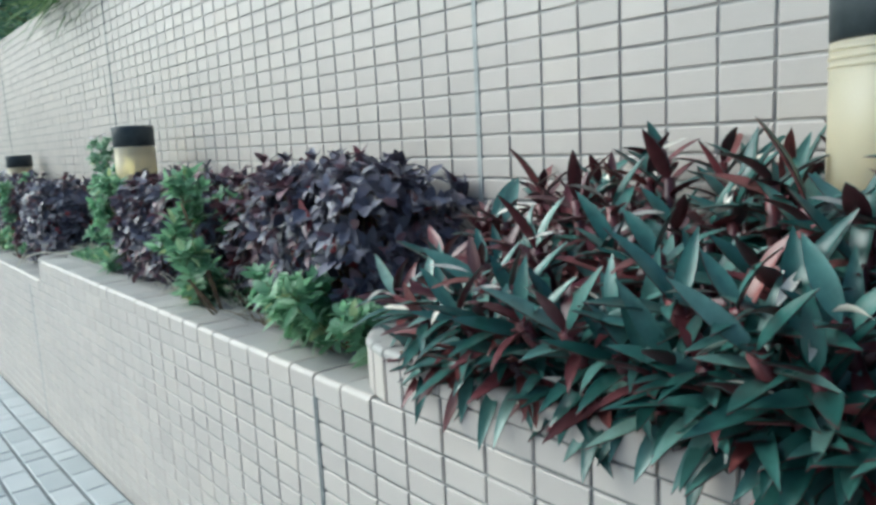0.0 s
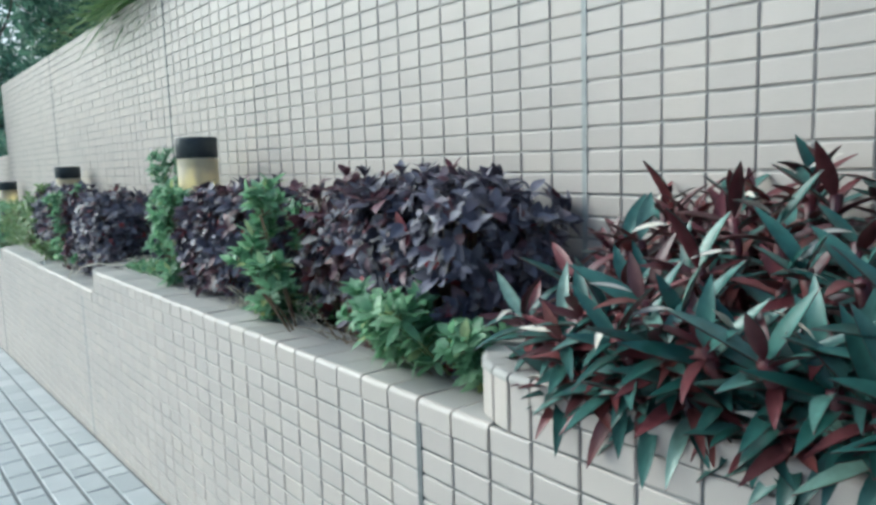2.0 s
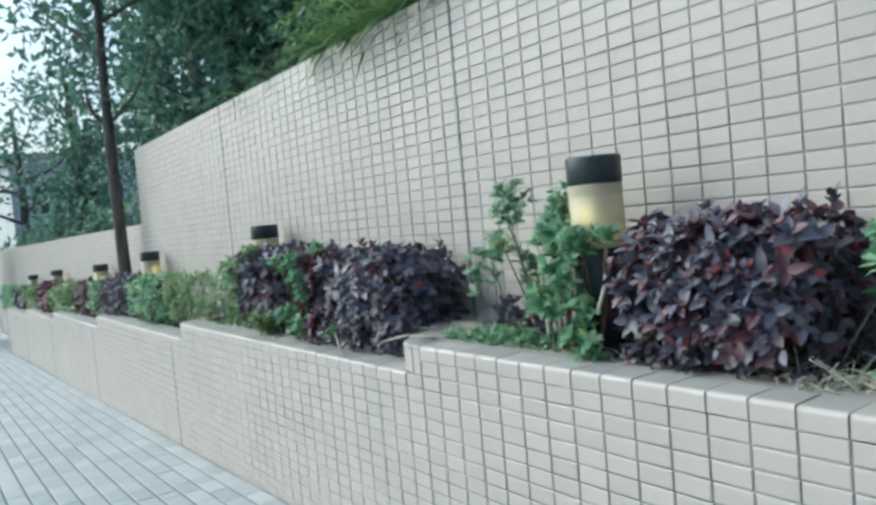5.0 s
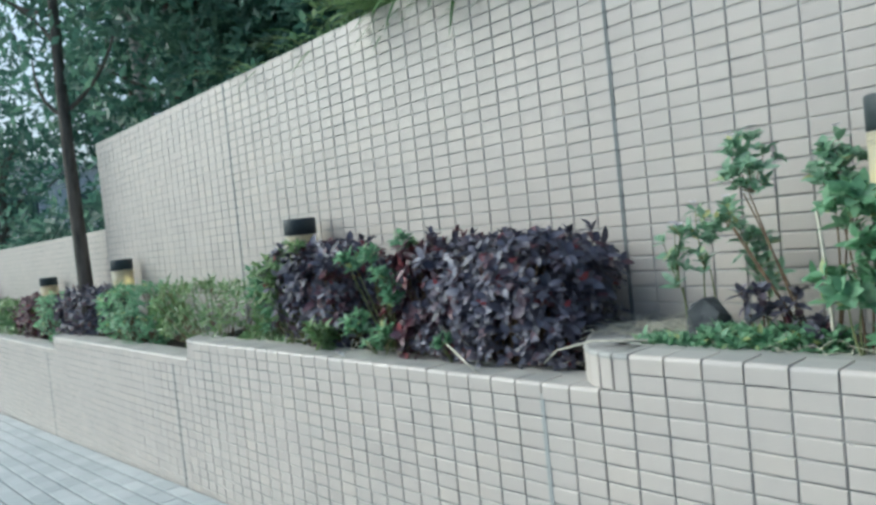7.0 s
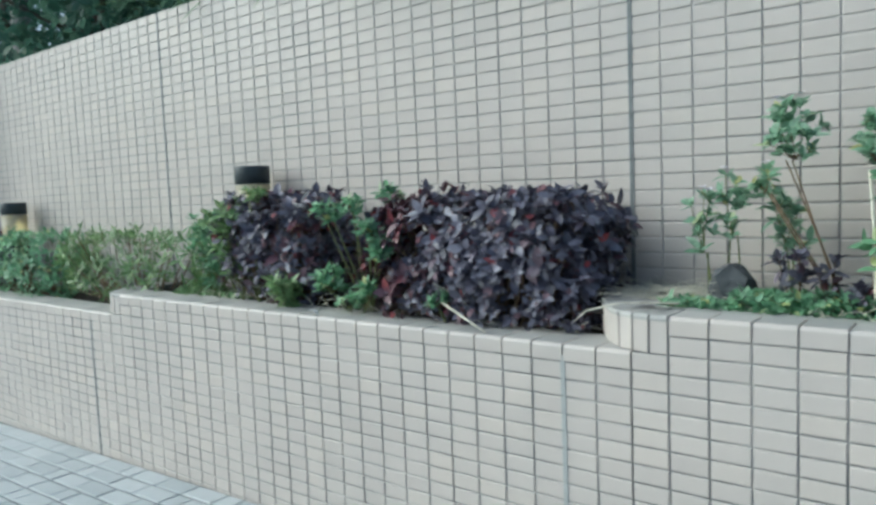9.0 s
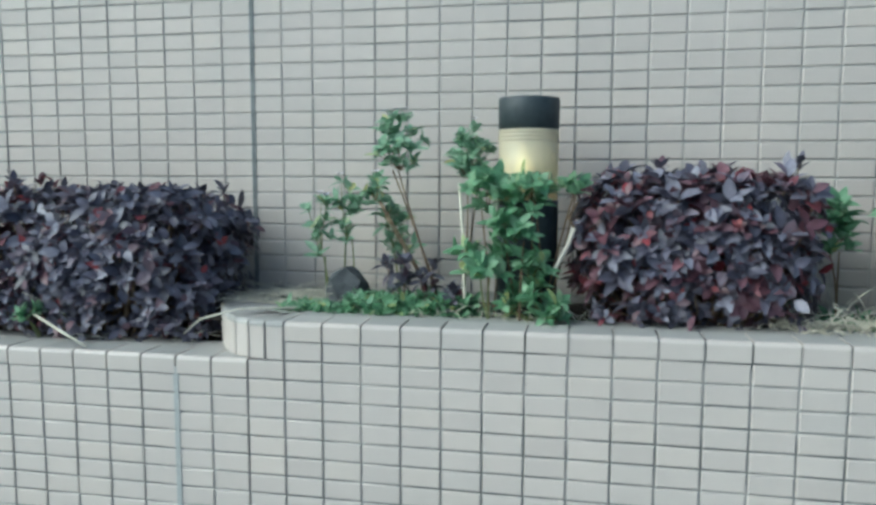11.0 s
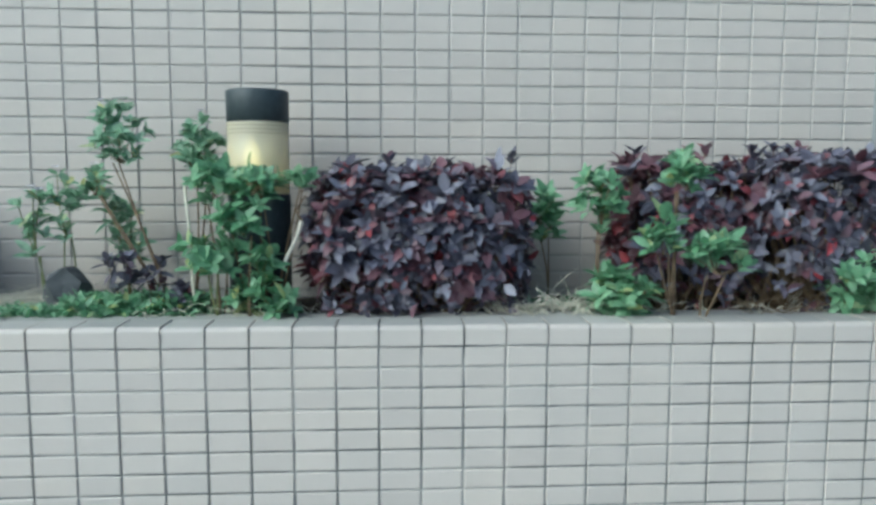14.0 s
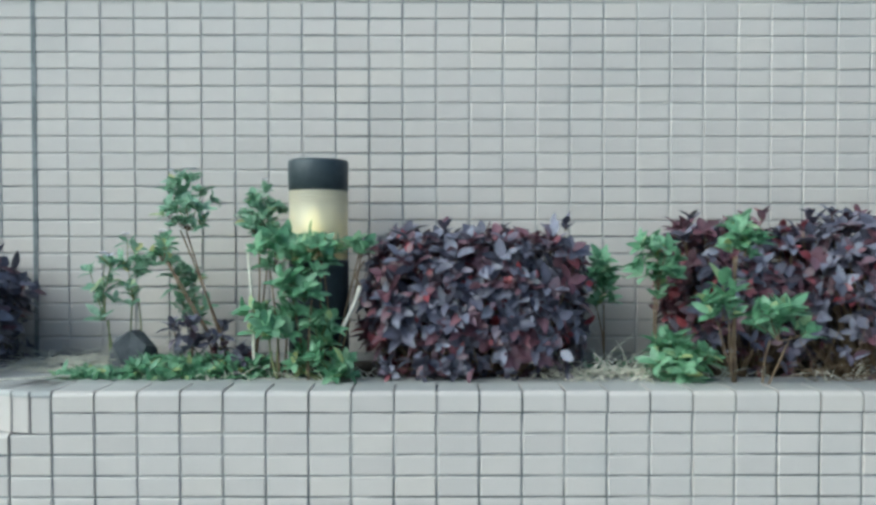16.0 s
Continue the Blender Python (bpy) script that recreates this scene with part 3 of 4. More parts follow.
LAMP_TOP = 0.60
lamp = tagged(new("bollard_lamp"), "round bollard lamp with black cap over a cream diffuser", "lamp", "bollard lamps in the planter")
closed("cap", [(0.074, LAMP_TOP - 0.082), (0.080, LAMP_TOP - 0.080), (0.081, LAMP_TOP - 0.006), (0.078, LAMP_TOP - 0.001), (0.070, LAMP_TOP)], M_BLACK, lamp, "matt black round cap")
v, f = round_data([(0.074, LAMP_TOP - 0.270), (0.079, LAMP_TOP - 0.266), (0.079, LAMP_TOP - 0.083), (0.076, LAMP_TOP - 0.083), (0.076, LAMP_TOP - 0.266)])
put("diffuser", mesh_of("diffuser", v, f, M_DIFFUSER, smooth=True), lamp, "cream translucent diffuser")
for k in range(3):
    z = LAMP_TOP - 0.092 - 0.010 * k
    v, f = round_data([(0.0795, z - 0.002), (0.0808, z), (0.0795, z + 0.002)])
    put("ridge", mesh_of("ridge", v, f, M_DIFFUSER, smooth=True), lamp)
closed("post", [(0.081, -0.06), (0.081, LAMP_TOP - 0.275), (0.079, LAMP_TOP - 0.268)], M_BLACK, lamp, "black post")
v, f = round_data([(0.002, -0.026), (0.014, -0.022), (0.021, -0.010), (0.022, 0.004), (0.016, 0.018), (0.009, 0.028), (0.008, 0.045)], 28)
put("bulb", mesh_of("bulb", [(x - 0.012, y - 0.028, z + LAMP_TOP - 0.175) for x, y, z in v], f, M_BULB, smooth=True), lamp, "lit lamp bulb")
lamp.matrix_basis = pose(0.58, 0.285, 1.568 - LAMP_TOP)
for lx, ly, lz in ((3.348, 0.285, 1.633), (-2.09, 0.36, 1.483), (-4.72, 0.36, 1.37), (-6.85, 0.36, 1.265), (-9.95, 0.36, 1.185), (-12.6, 0.36, 1.09)):
    copy_thing(lamp, pose(lx, ly, lz - LAMP_TOP, 0, 0, 40 * lx))

# ---------------------------------------------------------------- dark shrubs of the planter
BROAD = (0.048, 0.0255)
shrub(11, 0.725, 1.29, 0.11, 0.45, 0.97, 1.365, M_PURPLE, "dark purple and burgundy leafy shrub clipped square beside the lamp", 760, BROAD, 60, second=M_PURPLE_RED, share=lambda u: 0.30)
# 12, 19, 13: more burgundy to the left stands in for backlit leaves there
shrub(12, 1.88, 2.42, 0.12, 0.46, 0.97, 1.40, M_PURPLE, "large blackish purple clipped shrub with bare twigs below", 760, BROAD, 60, bare=0.3, second=M_PURPLE_RED, share=lambda u: max(0.0, 0.30 - 0.5 * u))
shrub(19, 1.55, 1.95, 0.20, 0.46, 0.97, 1.385, M_PURPLE, "burgundy leafy shrub behind fresh green plants", 520, BROAD, 30, bare=0.25, second=M_PURPLE_RED, share=lambda u: 0.75 - 0.4 * u)
shrub(13, -1.17, -0.28, 0.10, 0.46, 0.87, 1.315, M_PURPLE, "blackish purple clipped shrub filling the planter end", 760, BROAD, 80, second=M_PURPLE_RED, share=lambda u: max(0.0, 0.7 - 1.2 * u))
shrub(14, -2.14, -1.47, 0.12, 0.46, 0.89, 1.335, M_PURPLE, "blackish purple shrub with an open dark underside", 760, BROAD, 60, bare=0.45, second=M_PURPLE_RED, share=lambda u: 0.15)
shrub(15, -5.95, -4.90, 0.12, 0.46, 0.69, 1.14, M_PURPLE, "dark purple clipped shrub further along the planter", 240, loose=0)
shrub(16, -7.45, -6.55, 0.12, 0.46, 0.67, 1.08, M_PURPLE_RED, "dark burgundy clipped shrub beside the tree", 220, loose=0)
shrub(17, -10.6, -9.3, 0.12, 0.46, 0.57, 0.99, M_PURPLE_RED, "distant burgundy shrub in the planter", 160, (0.075, 0.035), loose=0)
shrub(18, -13.4, -12.0, 0.12, 0.46, 0.47, 0.86, M_PURPLE, "distant dark shrub in the planter", 140, (0.08, 0.04), loose=0)

# green bushes
shrub(21, -4.65, -3.75, 0.10, 0.44, 0.77, 1.16, M_GREEN, "loose fresh green bush in the planter", 200, (0.055, 0.02), loose=0, group="green bushes")
shrub(22, -3.72, -2.25, 0.14, 0.44, 0.80, 1.17, M_LIME, "soft yellow-green feathery bush in the planter", 190, (0.06, 0.012), loose=0, group="green bushes")
shrub(23, -6.5, -5.98, 0.12, 0.44, 0.69, 1.10, M_GREEN, "green bush round the foot of the tree", 180, (0.06, 0.02), loose=0, group="green bushes")
shrub(24, -9.25, -7.6, 0.12, 0.44, 0.57, 1.00, M_LIME, "distant pale green bush in the planter", 130, (0.08, 0.03), loose=0, group="green bushes")
shrub(25, -11.9, -10.7, 0.12, 0.44, 0.47, 0.90, M_LIME, "distant pale green bush in the planter", 110, (0.09, 0.035), loose=0, group="green bushes")
shrub(26, -16.2, -13.6, 0.12, 0.44, 0.37, 0.80, M_GREEN, "distant green bush in the planter", 90, (0.10, 0.04), loose=0, group="green bushes")

# upright green plants round the lamp
PERI = "tall green periwinkle with small pale flowers on thin stems"
upright_plant(35, 0.20, 0.36, 0.97, 0.36, 2, M_MINT, PERI, (0.044, 0.018), (0.0, 0), 0.2, False, group="periwinkles", bare=0.5)
LOWG = "low bright green leafy plant at the planter edge"
upright_plant(45, 1.52, 0.14, 0.97, 0.09, 5, M_GREEN, LOWG, (0.055, 0.022), (0.0, 0.0), 0.8, False, name="leafy_plant", group="leafy green plants", bare=0.2)
ROSETTE = "bright green leafy plant spilling over the planter edge"
for q, (qx, qh, out) in enumerate(((2.13, 0.15, -0.10), (2.23, 0.18, -0.13), (2.33, 0.21, -0.13), (2.43, 0.16, -0.11))):
    upright_plant(46 + q, qx, 0.185, 0.97, qh, 6, M_GREEN, ROSETTE, (0.046, 0.0215), (0.0, out), 0.5, False, name="leafy_plant", group="leafy green plants", bare=0.4, whorls=3, side=2)
# green among the dark shrubs of the next section
upright_plant(55, -1.95, 0.16, 0.87, 0.45, 4, M_LIME, "pale green plant beside the lamp", (0.055, 0.02), (-0.06, -0.02), 0.25, False, name="leafy_plant", group="leafy green plants", bare=0.3)
upright_plant(56, -2.28, 0.24, 0.87, 0.40, 5, M_GREEN, "green plant beside the lamp", (0.055, 0.02), (0.0, -0.02), 0.4, False, name="leafy_plant", group="leafy green plants", bare=0.2)
upright_plant(57, -1.6, 0.13, 0.87, 0.13, 4, M_LIME, LOWG, (0.05, 0.016), (0.0, -0.01), 0.7, False, name="leafy_plant", group="leafy green plants", bare=0.1)
# small dark seedlings
upright_plant(58, 0.24, 0.24, 0.97, 0.21, 2, M_PURPLE, "small dark purple seedling", (0.042, 0.022), (0, 0), 0.35, False, name="seedling", group="purple seedlings", bare=0.6, stem_mat=M_TWIG, whorls=3, side=0)
upright_plant(59, 0.32, 0.21, 0.97, 0.16, 2, M_PURPLE, "small dark purple seedling", (0.040, 0.021), (0, 0), 0.4, False, name="seedling", group="purple seedlings", bare=0.4, stem_mat=M_TWIG, whorls=3, side=0)
upright_plant(60, 0.40, 0.19, 0.97, 0.10, 2, M_PURPLE, "small dark purple seedling", (0.045, 0.022), (0, 0), 0.6, False, name="seedling", group="purple seedlings", bare=0.3, stem_mat=M_TWIG, whorls=3, side=0)

def headed_plant(seed, base, heads, leaf, mat, label, flower=False, stem_mat=M_TWIG, name="leafy_plant", group="leafy green plants"):
    """A herb whose bare stems carry loose leafy heads. heads: centre, radius across, radius up, leaf clusters."""
    r = random.Random(seed)
    root = tagged(new(name), label, "plant", group)
    root.matrix_basis = pose(*base)
    hp, fl = Heap(), Heap()
    for cx, cy, cz, ra, ru, n in heads:
        c = Vector((cx - base[0], cy - base[1], cz - base[2]))
        low = c - Vector((0, 0, ru * 0.9))
        for k in range(2):
            one = Heap()
            one.add(*stem_data(bent((r.uniform(-.01, .01), r.uniform(-.01, .01), -0.01), low + Vector((r.uniform(-.4, .4) * ra, 0, 0)), 0, 6, 0.012, r), 0.0034, 0.002, 5))
            put("stem", one.mesh("stem", stem_mat, True), root)
        for k in range(int(n * 1.45)):
            w = sphere_way(r) * r.random() ** 0.4
            p = c + Vector((w.x * ra, w.y * ra * 0.8, w.z * ru))
            if k % 3 == 0:
                one = Heap()
                one.add(*stem_data(bent(low, p, 0, 3, 0.006, r), 0.0019, 0.0011, 4))
                put("stem", one.mesh("stem", stem_mat, True), root)
            size = r.uniform(0.75, 1.15)
            whorl(hp, p, Vector((w.x * 0.8, w.y * 0.8 - 0.15, 0.75)), r.choice((5, 6, 7)), leaf[0] * 0.92 * size, leaf[1] * 1.12 * size, r, 0.9, 0, 5)
            if flower and w.z > 0.55:
                for q in range(5):
                    an = 2 * math.pi * q / 5
                    fl.add(*leaf_data(p + Vector((0, -0.01, 0.018)), (math.cos(an), math.sin(an) - 0.3, 0.4), (0, 0, 1), 0.014, 0.013, 0.1, 0.1, 3, 1.2))
    tagged(put("foliage", hp.mesh("foliage", mat, True), root), kind="stuff")
    if fl.v:
        tagged(put("petals", fl.mesh("petals", M_FLOWER, True), root, "small pale flowers"), kind="stuff")
    return root


THROUGH = "thin green plant growing through the dark shrubs"
headed_plant(51, (-1.22, 0.20, 0.87), [(-1.335, 0.12, 1.276, 0.06, 0.04, 9), (-1.20, 0.11, 1.29, 0.05, 0.03, 6), (-1.115, 0.10, 1.215, 0.06, 0.045, 11), (-1.065, 0.09, 1.145, 0.04, 0.05, 8)], (0.046, 0.017), M_GREEN, THROUGH, stem_mat=M_GREENSTEM)
headed_plant(52, (-1.25, 0.17, 0.87), [(-1.355, 0.13, 1.01, 0.06, 0.055, 12), (-1.124, 0.10, 0.985, 0.05, 0.04, 8), (-1.24, 0.12, 0.95, 0.05, 0.03, 6)], (0.046, 0.017), M_GREEN, THROUGH, stem_mat=M_GREENSTEM)
headed_plant(53, (-1.12, 0.26, 0.87), [(-1.11, 0.22, 1.33, 0.06, 0.03, 7)], (0.046, 0.017), M_GREEN, THROUGH, stem_mat=M_GREENSTEM)
headed_plant(54, (-0.81, 0.13, 0.87), [(-0.813, 0.09, 0.985, 0.03, 0.03, 4)], (0.044, 0.016), M_GREEN, LOWG, stem_mat=M_GREENSTEM)
headed_plant(50, (-1.62, 0.15, 0.87), [(-1.616, 0.12, 0.95, 0.06, 0.03, 6)], (0.042, 0.014), M_LIME, LOWG, stem_mat=M_GREENSTEM)
headed_plant(49, (-1.82, 0.16, 0.87), [(-1.80, 0.13, 1.35, 0.07, 0.03, 8), (-1.93, 0.12, 1.27, 0.06, 0.05, 9)], (0.046, 0.018), M_LIME, "pale green plant over the dark shrub beside the lamp", stem_mat=M_GREENSTEM)
headed_plant(31, (0.37, 0.27, 0.97), [(0.235, 0.26, 1.455, 0.075, 0.085, 20), (0.16, 0.27, 1.33, 0.05, 0.04, 6)], (0.040, 0.019), M_MINT, PERI, True, name="periwinkle", group="periwinkles")
headed_plant(32, (0.40, 0.31, 0.97), [(0.425, 0.30, 1.43, 0.07, 0.09, 22)], (0.042, 0.019), M_MINT, PERI, True, name="periwinkle", group="periwinkles")
headed_plant(33, (0.01, 0.30, 0.97), [(-0.005, 0.29, 1.22, 0.045, 0.095, 10)], (0.042, 0.017), M_MINT, PERI, True, M_GREENSTEM, "periwinkle", "periwinkles")
headed_plant(34, (0.06, 0.32, 0.97), [(0.068, 0.31, 1.28, 0.04, 0.105, 11)], (0.042, 0.017), M_MINT, PERI, True, M_GREENSTEM, "periwinkle", "periwinkles")
headed_plant(36, (0.50, 0.20, 0.97), [(0.48, 0.19, 1.32, 0.055, 0.05, 11)], (0.055, 0.024), M_GREEN, "bushy bright green plant before the lamp")
headed_plant(37, (0.62, 0.19, 0.97), [(0.60, 0.18, 1.335, 0.06, 0.04, 9), (0.70, 0.17, 1.34, 0.03, 0.025, 3)], (0.050, 0.022), M_GREEN, "bushy bright green plant before the lamp")
headed_plant(40, (0.58, 0.16, 0.97), [(0.56, 0.16, 1.25, 0.07, 0.055, 13)], (0.046, 0.020), M_GREEN, "bushy bright green plant before the lamp")
headed_plant(38, (0.50, 0.17, 0.97), [(0.48, 0.17, 1.15, 0.085, 0.05, 15), (0.60, 0.16, 1.13, 0.05, 0.04, 8)], (0.050, 0.022), M_GREEN, LOWG, stem_mat=M_GREENSTEM)
headed_plant(39, (0.63, 0.15, 0.97), [(0.64, 0.13, 1.045, 0.055, 0.04, 11), (0.55, 0.17, 1.05, 0.05, 0.04, 7)], (0.050, 0.019), M_GREEN, LOWG, stem_mat=M_GREENSTEM)
headed_plant(41, (1.37, 0.34, 0.97), [(1.355, 0.32, 1.25, 0.05, 0.085, 12)], (0.050, 0.023), M_GREEN, "slim green plant between the dark shrubs")
headed_plant(42, (1.48, 0.20, 0.97), [(1.465, 0.15, 1.302, 0.06, 0.10, 15)], (0.050, 0.022), M_GREEN, "green plant leaning on the dark shrub")
headed_plant(43, (1.66, 0.14, 0.97), [(1.645, 0.06, 1.359, 0.07, 0.05, 11), (1.58, 0.03, 1.207, 0.055, 0.05, 8)], (0.056, 0.022), M_GREEN, "bright green plant before the dark shrub")
headed_plant(44, (1.72, 0.12, 0.97), [(1.71, 0.02, 1.16, 0.08, 0.05, 12)], (0.060, 0.023), M_GREEN, "bright green plant before the dark shrub")


# ---------------------------------------------------------------- boat lilies
def lily_leaf(length, width, curl, red=False):
    """A thick pointed leaf along +y: green above, maroon below."""
    v, f = leaf_data((0, 0, 0), (0, 1, 0), (0, 0, 1), length, width, 0.38, curl, 6, 0.78)
    low = [Vector(p) + Vector((0, 0, -0.0018)) for p in v]
    n = len(v)
    faces = list(f) + [tuple(i + n for i in reversed(q)) for q in f]
    slots = [0] * len(f) + [1] * len(f)
    return mesh_of("leaf", v + low, faces, [M_LILY_RED if red else M_LILY_TOP, M_LILY_UNDER], slots, True)


LILY = [lily_leaf(0.072 + 0.0085 * i, 0.0200 + 0.0018 * (i % 3), (0.03, 0.12, 0.25, 0.38)[i % 4]) for i in range(6)]
LILY_RED = [lily_leaf(0.068 + 0.012 * i, 0.0205, 0.1 + 0.12 * i, True) for i in range(3)]
LILY_DRY = [mesh_of("dry_leaf", *leaf_data((0, 0, 0), (0, 1, 0), (0, 0, 1), 0.060, 0.012, 0.6, 0.3 - 0.25 * i, 5), M_PALEWOOD, smooth=True) for i in range(2)]


def boat_lily(seed, x, y, z, rise, lean_y, n, redness):
    r = random.Random(seed)
    root = tagged(new("boat_lily"), "boat lily with stiff teal-green leaves, maroon underneath", "plant", "boat lilies crowding the planter")
    root.matrix_basis = pose(x, y, z)
    top = Vector((r.uniform(-0.03, 0.03), lean_y * rise, rise))
    st = Heap()
    st.add(*stem_data(bent((0, 0, -0.02), top, 0, 3), 0.008, 0.010, 6))
    put("stem", st.mesh("stem", M_LILY_UNDER, True), root, "short thick stem")
    turn = r.uniform(0, 360)
    for k in range(n):
        t = k / (n - 1)
        yaw = turn + 137.5 * k + r.uniform(-12, 12)
        up = 64 - 78 * t ** 0.6 + r.uniform(-12, 12)
        base = top * (1 - 0.6 * t)
        kind = LILY_RED if r.random() < redness else LILY
        mesh = kind[r.randrange(len(kind))]
        m = Matrix.Translation(base) @ pose(0, 0, 0, 4 + math.degrees(math.atan(-lean_y * 0.65)), 0, 0) @ pose(0, 0, 0, 0, 0, yaw) @ pose(0, 0, 0, up, r.uniform(-18, 18), 0) @ Matrix.Scale(r.uniform(0.82, 1.12), 4)
        put("leaf", mesh, root, "", m)
    if r.random() < 0.45:
        put("dry_leaf", LILY_DRY[r.randrange(2)], root, "curled dry straw-coloured leaf", Matrix.Translation(top + Vector((0, -0.02, 0.015))) @ pose(0, 0, 0, r.uniform(0, 50), r.uniform(-40, 40), r.uniform(0, 360)))


seed = 400
for row, (yy, rise, lean) in enumerate(((0.035, 0.035, -0.55), (0.07, 0.085, -0.75), (0.12, 0.13, -0.7), (0.19, 0.175, -0.45), (0.26, 0.22, -0.2), (0.34, 0.25, -0.05), (0.42, 0.275, 0.0))):
    for col in range(18):
        xx = (2.74 if row < 2 else 2.66) + 0.064 * col + 0.035 * (row % 2) + rng.uniform(-0.02, 0.02)
        if math.hypot(xx - 3.348, yy - 0.285) < 0.10:
            yy2 = yy - 0.07
        else:
            yy2 = yy
        red = min(0.68, max(0.07, 0.66 - 1.5 * (xx - 2.74))) + (0.14 if row > 2 else 0.0)
        boat_lily(seed, xx, yy2, 1.075, rise + rng.uniform(-0.02, 0.035) + 0.03 * (xx > 2.9) + 0.025 * (xx > 3.2), lean, 23, red)
        seed += 1

# ---------------------------------------------------------------- litter, stones and ground cover in the planter
def litter(name, seed, spots, n, label, mat=M_STRAW, size=(0.06, 0.16), flat=0.25, width=0.003):
    r = random.Random(seed)
    hp = Heap()
    for i in range(n):
        x0, x1, y0, y1, z = spots[r.randrange(len(spots))]
        p = Vector((r.uniform(x0, x1), r.uniform(y0, y1), z + r.uniform(0.002, 0.015)))
        a = r.uniform(0, 6.28)
        L = r.uniform(*size)
        q = p + Vector((math.cos(a) * L, math.sin(a) * L * 0.6, abs(r.gauss(0, flat)) * L))
        hp.add(*stem_data(bent(p, q, -0.012, 4, 0.01, r), width * 0.5, width * 0.25, 4))
    return tagged(put(name, hp.mesh(name, mat, True)), label, "litter", kind="stuff")


litter("dry_grass", 61, [(-0.20, 0.08, 0.24, 0.44, 0.99)], 150, "dry straw and dead grass lying on the planter corner", size=(0.10, 0.26), flat=0.12)
litter("dry_grass", 62, [(1.22, 1.48, 0.16, 0.32, 0.97)], 70, "bleached dry grass between the shrubs", size=(0.06, 0.15), flat=0.45, width=0.0035)
litter("dry_grass", 66, [(1.18, 1.48, 0.13, 0.24, 0.985)], 90, "bleached straw heaped on the soil between the shrubs", size=(0.05, 0.13), flat=0.35, width=0.004)
litter("dry_grass", 67, [(1.85, 2.4, 0.12, 0.24, 0.985)], 120, "dead brown twigs under the large dark shrub", M_TWIG, size=(0.05, 0.16), flat=0.6)
litter("dry_grass", 63, [(0.3, 1.3, 0.14, 0.22, 0.985)], 70, "dry leaf stalks along the planter edge", size=(0.03, 0.10), flat=0.2)
litter("dry_grass", 64, [(-2.2, -0.3, 0.13, 0.22, 0.89)], 70, "dry grass under the dark shrubs", size=(0.05, 0.2), flat=0.3)
litter("dry_grass", 65, [(1.4, 2.3, 0.13, 0.22, 0.985)], 70, "dry twigs under the dark shrub", size=(0.04, 0.12), flat=0.3)


def cover(name, seed, x0, x1, y0, y1, z, n, mat, label, size=0.03):
    r = random.Random(seed)
    hp = Heap()
    for i in range(n):
        p = Vector((r.uniform(x0, x1), r.uniform(y0, y1), z + r.uniform(0.005, 0.035)))
        whorl(hp, p, (r.uniform(-.4, .4), r.uniform(-.6, .2), 1), r.choice((3, 4, 5)), size * r.uniform(0.7, 1.3), size * 0.5, r, 1.0, 0, 3)
    return tagged(put(name, hp.mesh(name, mat, True)), label, "ground cover", kind="stuff")


cover("ground_cover", 75, 0.10, 0.45, 0.17, 0.27, 1.005, 170, M_GREEN, "taller green creeping weeds among the seedlings", 0.032)
cover("ground_cover", 71, -0.08, 0.45, 0.15, 0.27, 0.975, 420, M_GREEN, "low green creeping ground cover at the planter edge")
cover("ground_cover", 72, 0.30, 0.70, 0.17, 0.30, 0.965, 80, M_GREEN, "sparse green ground cover between the plants")
cover("ground_cover", 73, 1.25, 1.6, 0.2, 0.42, 0.965, 80, M_GREEN, "sparse green weeds between the shrubs", 0.035)
cover("ground_cover", 74, -2.5, -2.0, 0.16, 0.3, 0.87, 120, M_LIME, "pale green weeds at the planter edge", 0.035)


def stone(name, seed, at, size, mat, label):
    bm = bmesh.new()
    bmesh.ops.create_icosphere(bm, subdivisions=2, radius=1.0)
    for v in bm.verts:
        k = 1 + 0.45 * noise.noise(v.co * 1.7 + Vector((seed, 0, 0))) + 0.25 * noise.noise(v.co * 4 + Vector((0, seed, 0)))
        v.co = Vector((v.co.x * size[0], v.co.y * size[1], v.co.z * size[2])) * k
    ob = part(name, bm, mat, None, "", False)
    ob.matrix_basis = pose(*at)
    return tagged(ob, label, "stone")


stone("stone", 3, (0.06, 0.30, 1.02), (0.075, 0.06, 0.085), M_STONE, "dark grey weathered lump of stone on the soil")


def stick(name, pts, r0, r1, mat, label):
    hp = Heap()
    hp.add(*stem_data(pts, r0, r1, 6))
    return tagged(put(name, hp.mesh(name, mat, True)), label, "stick")


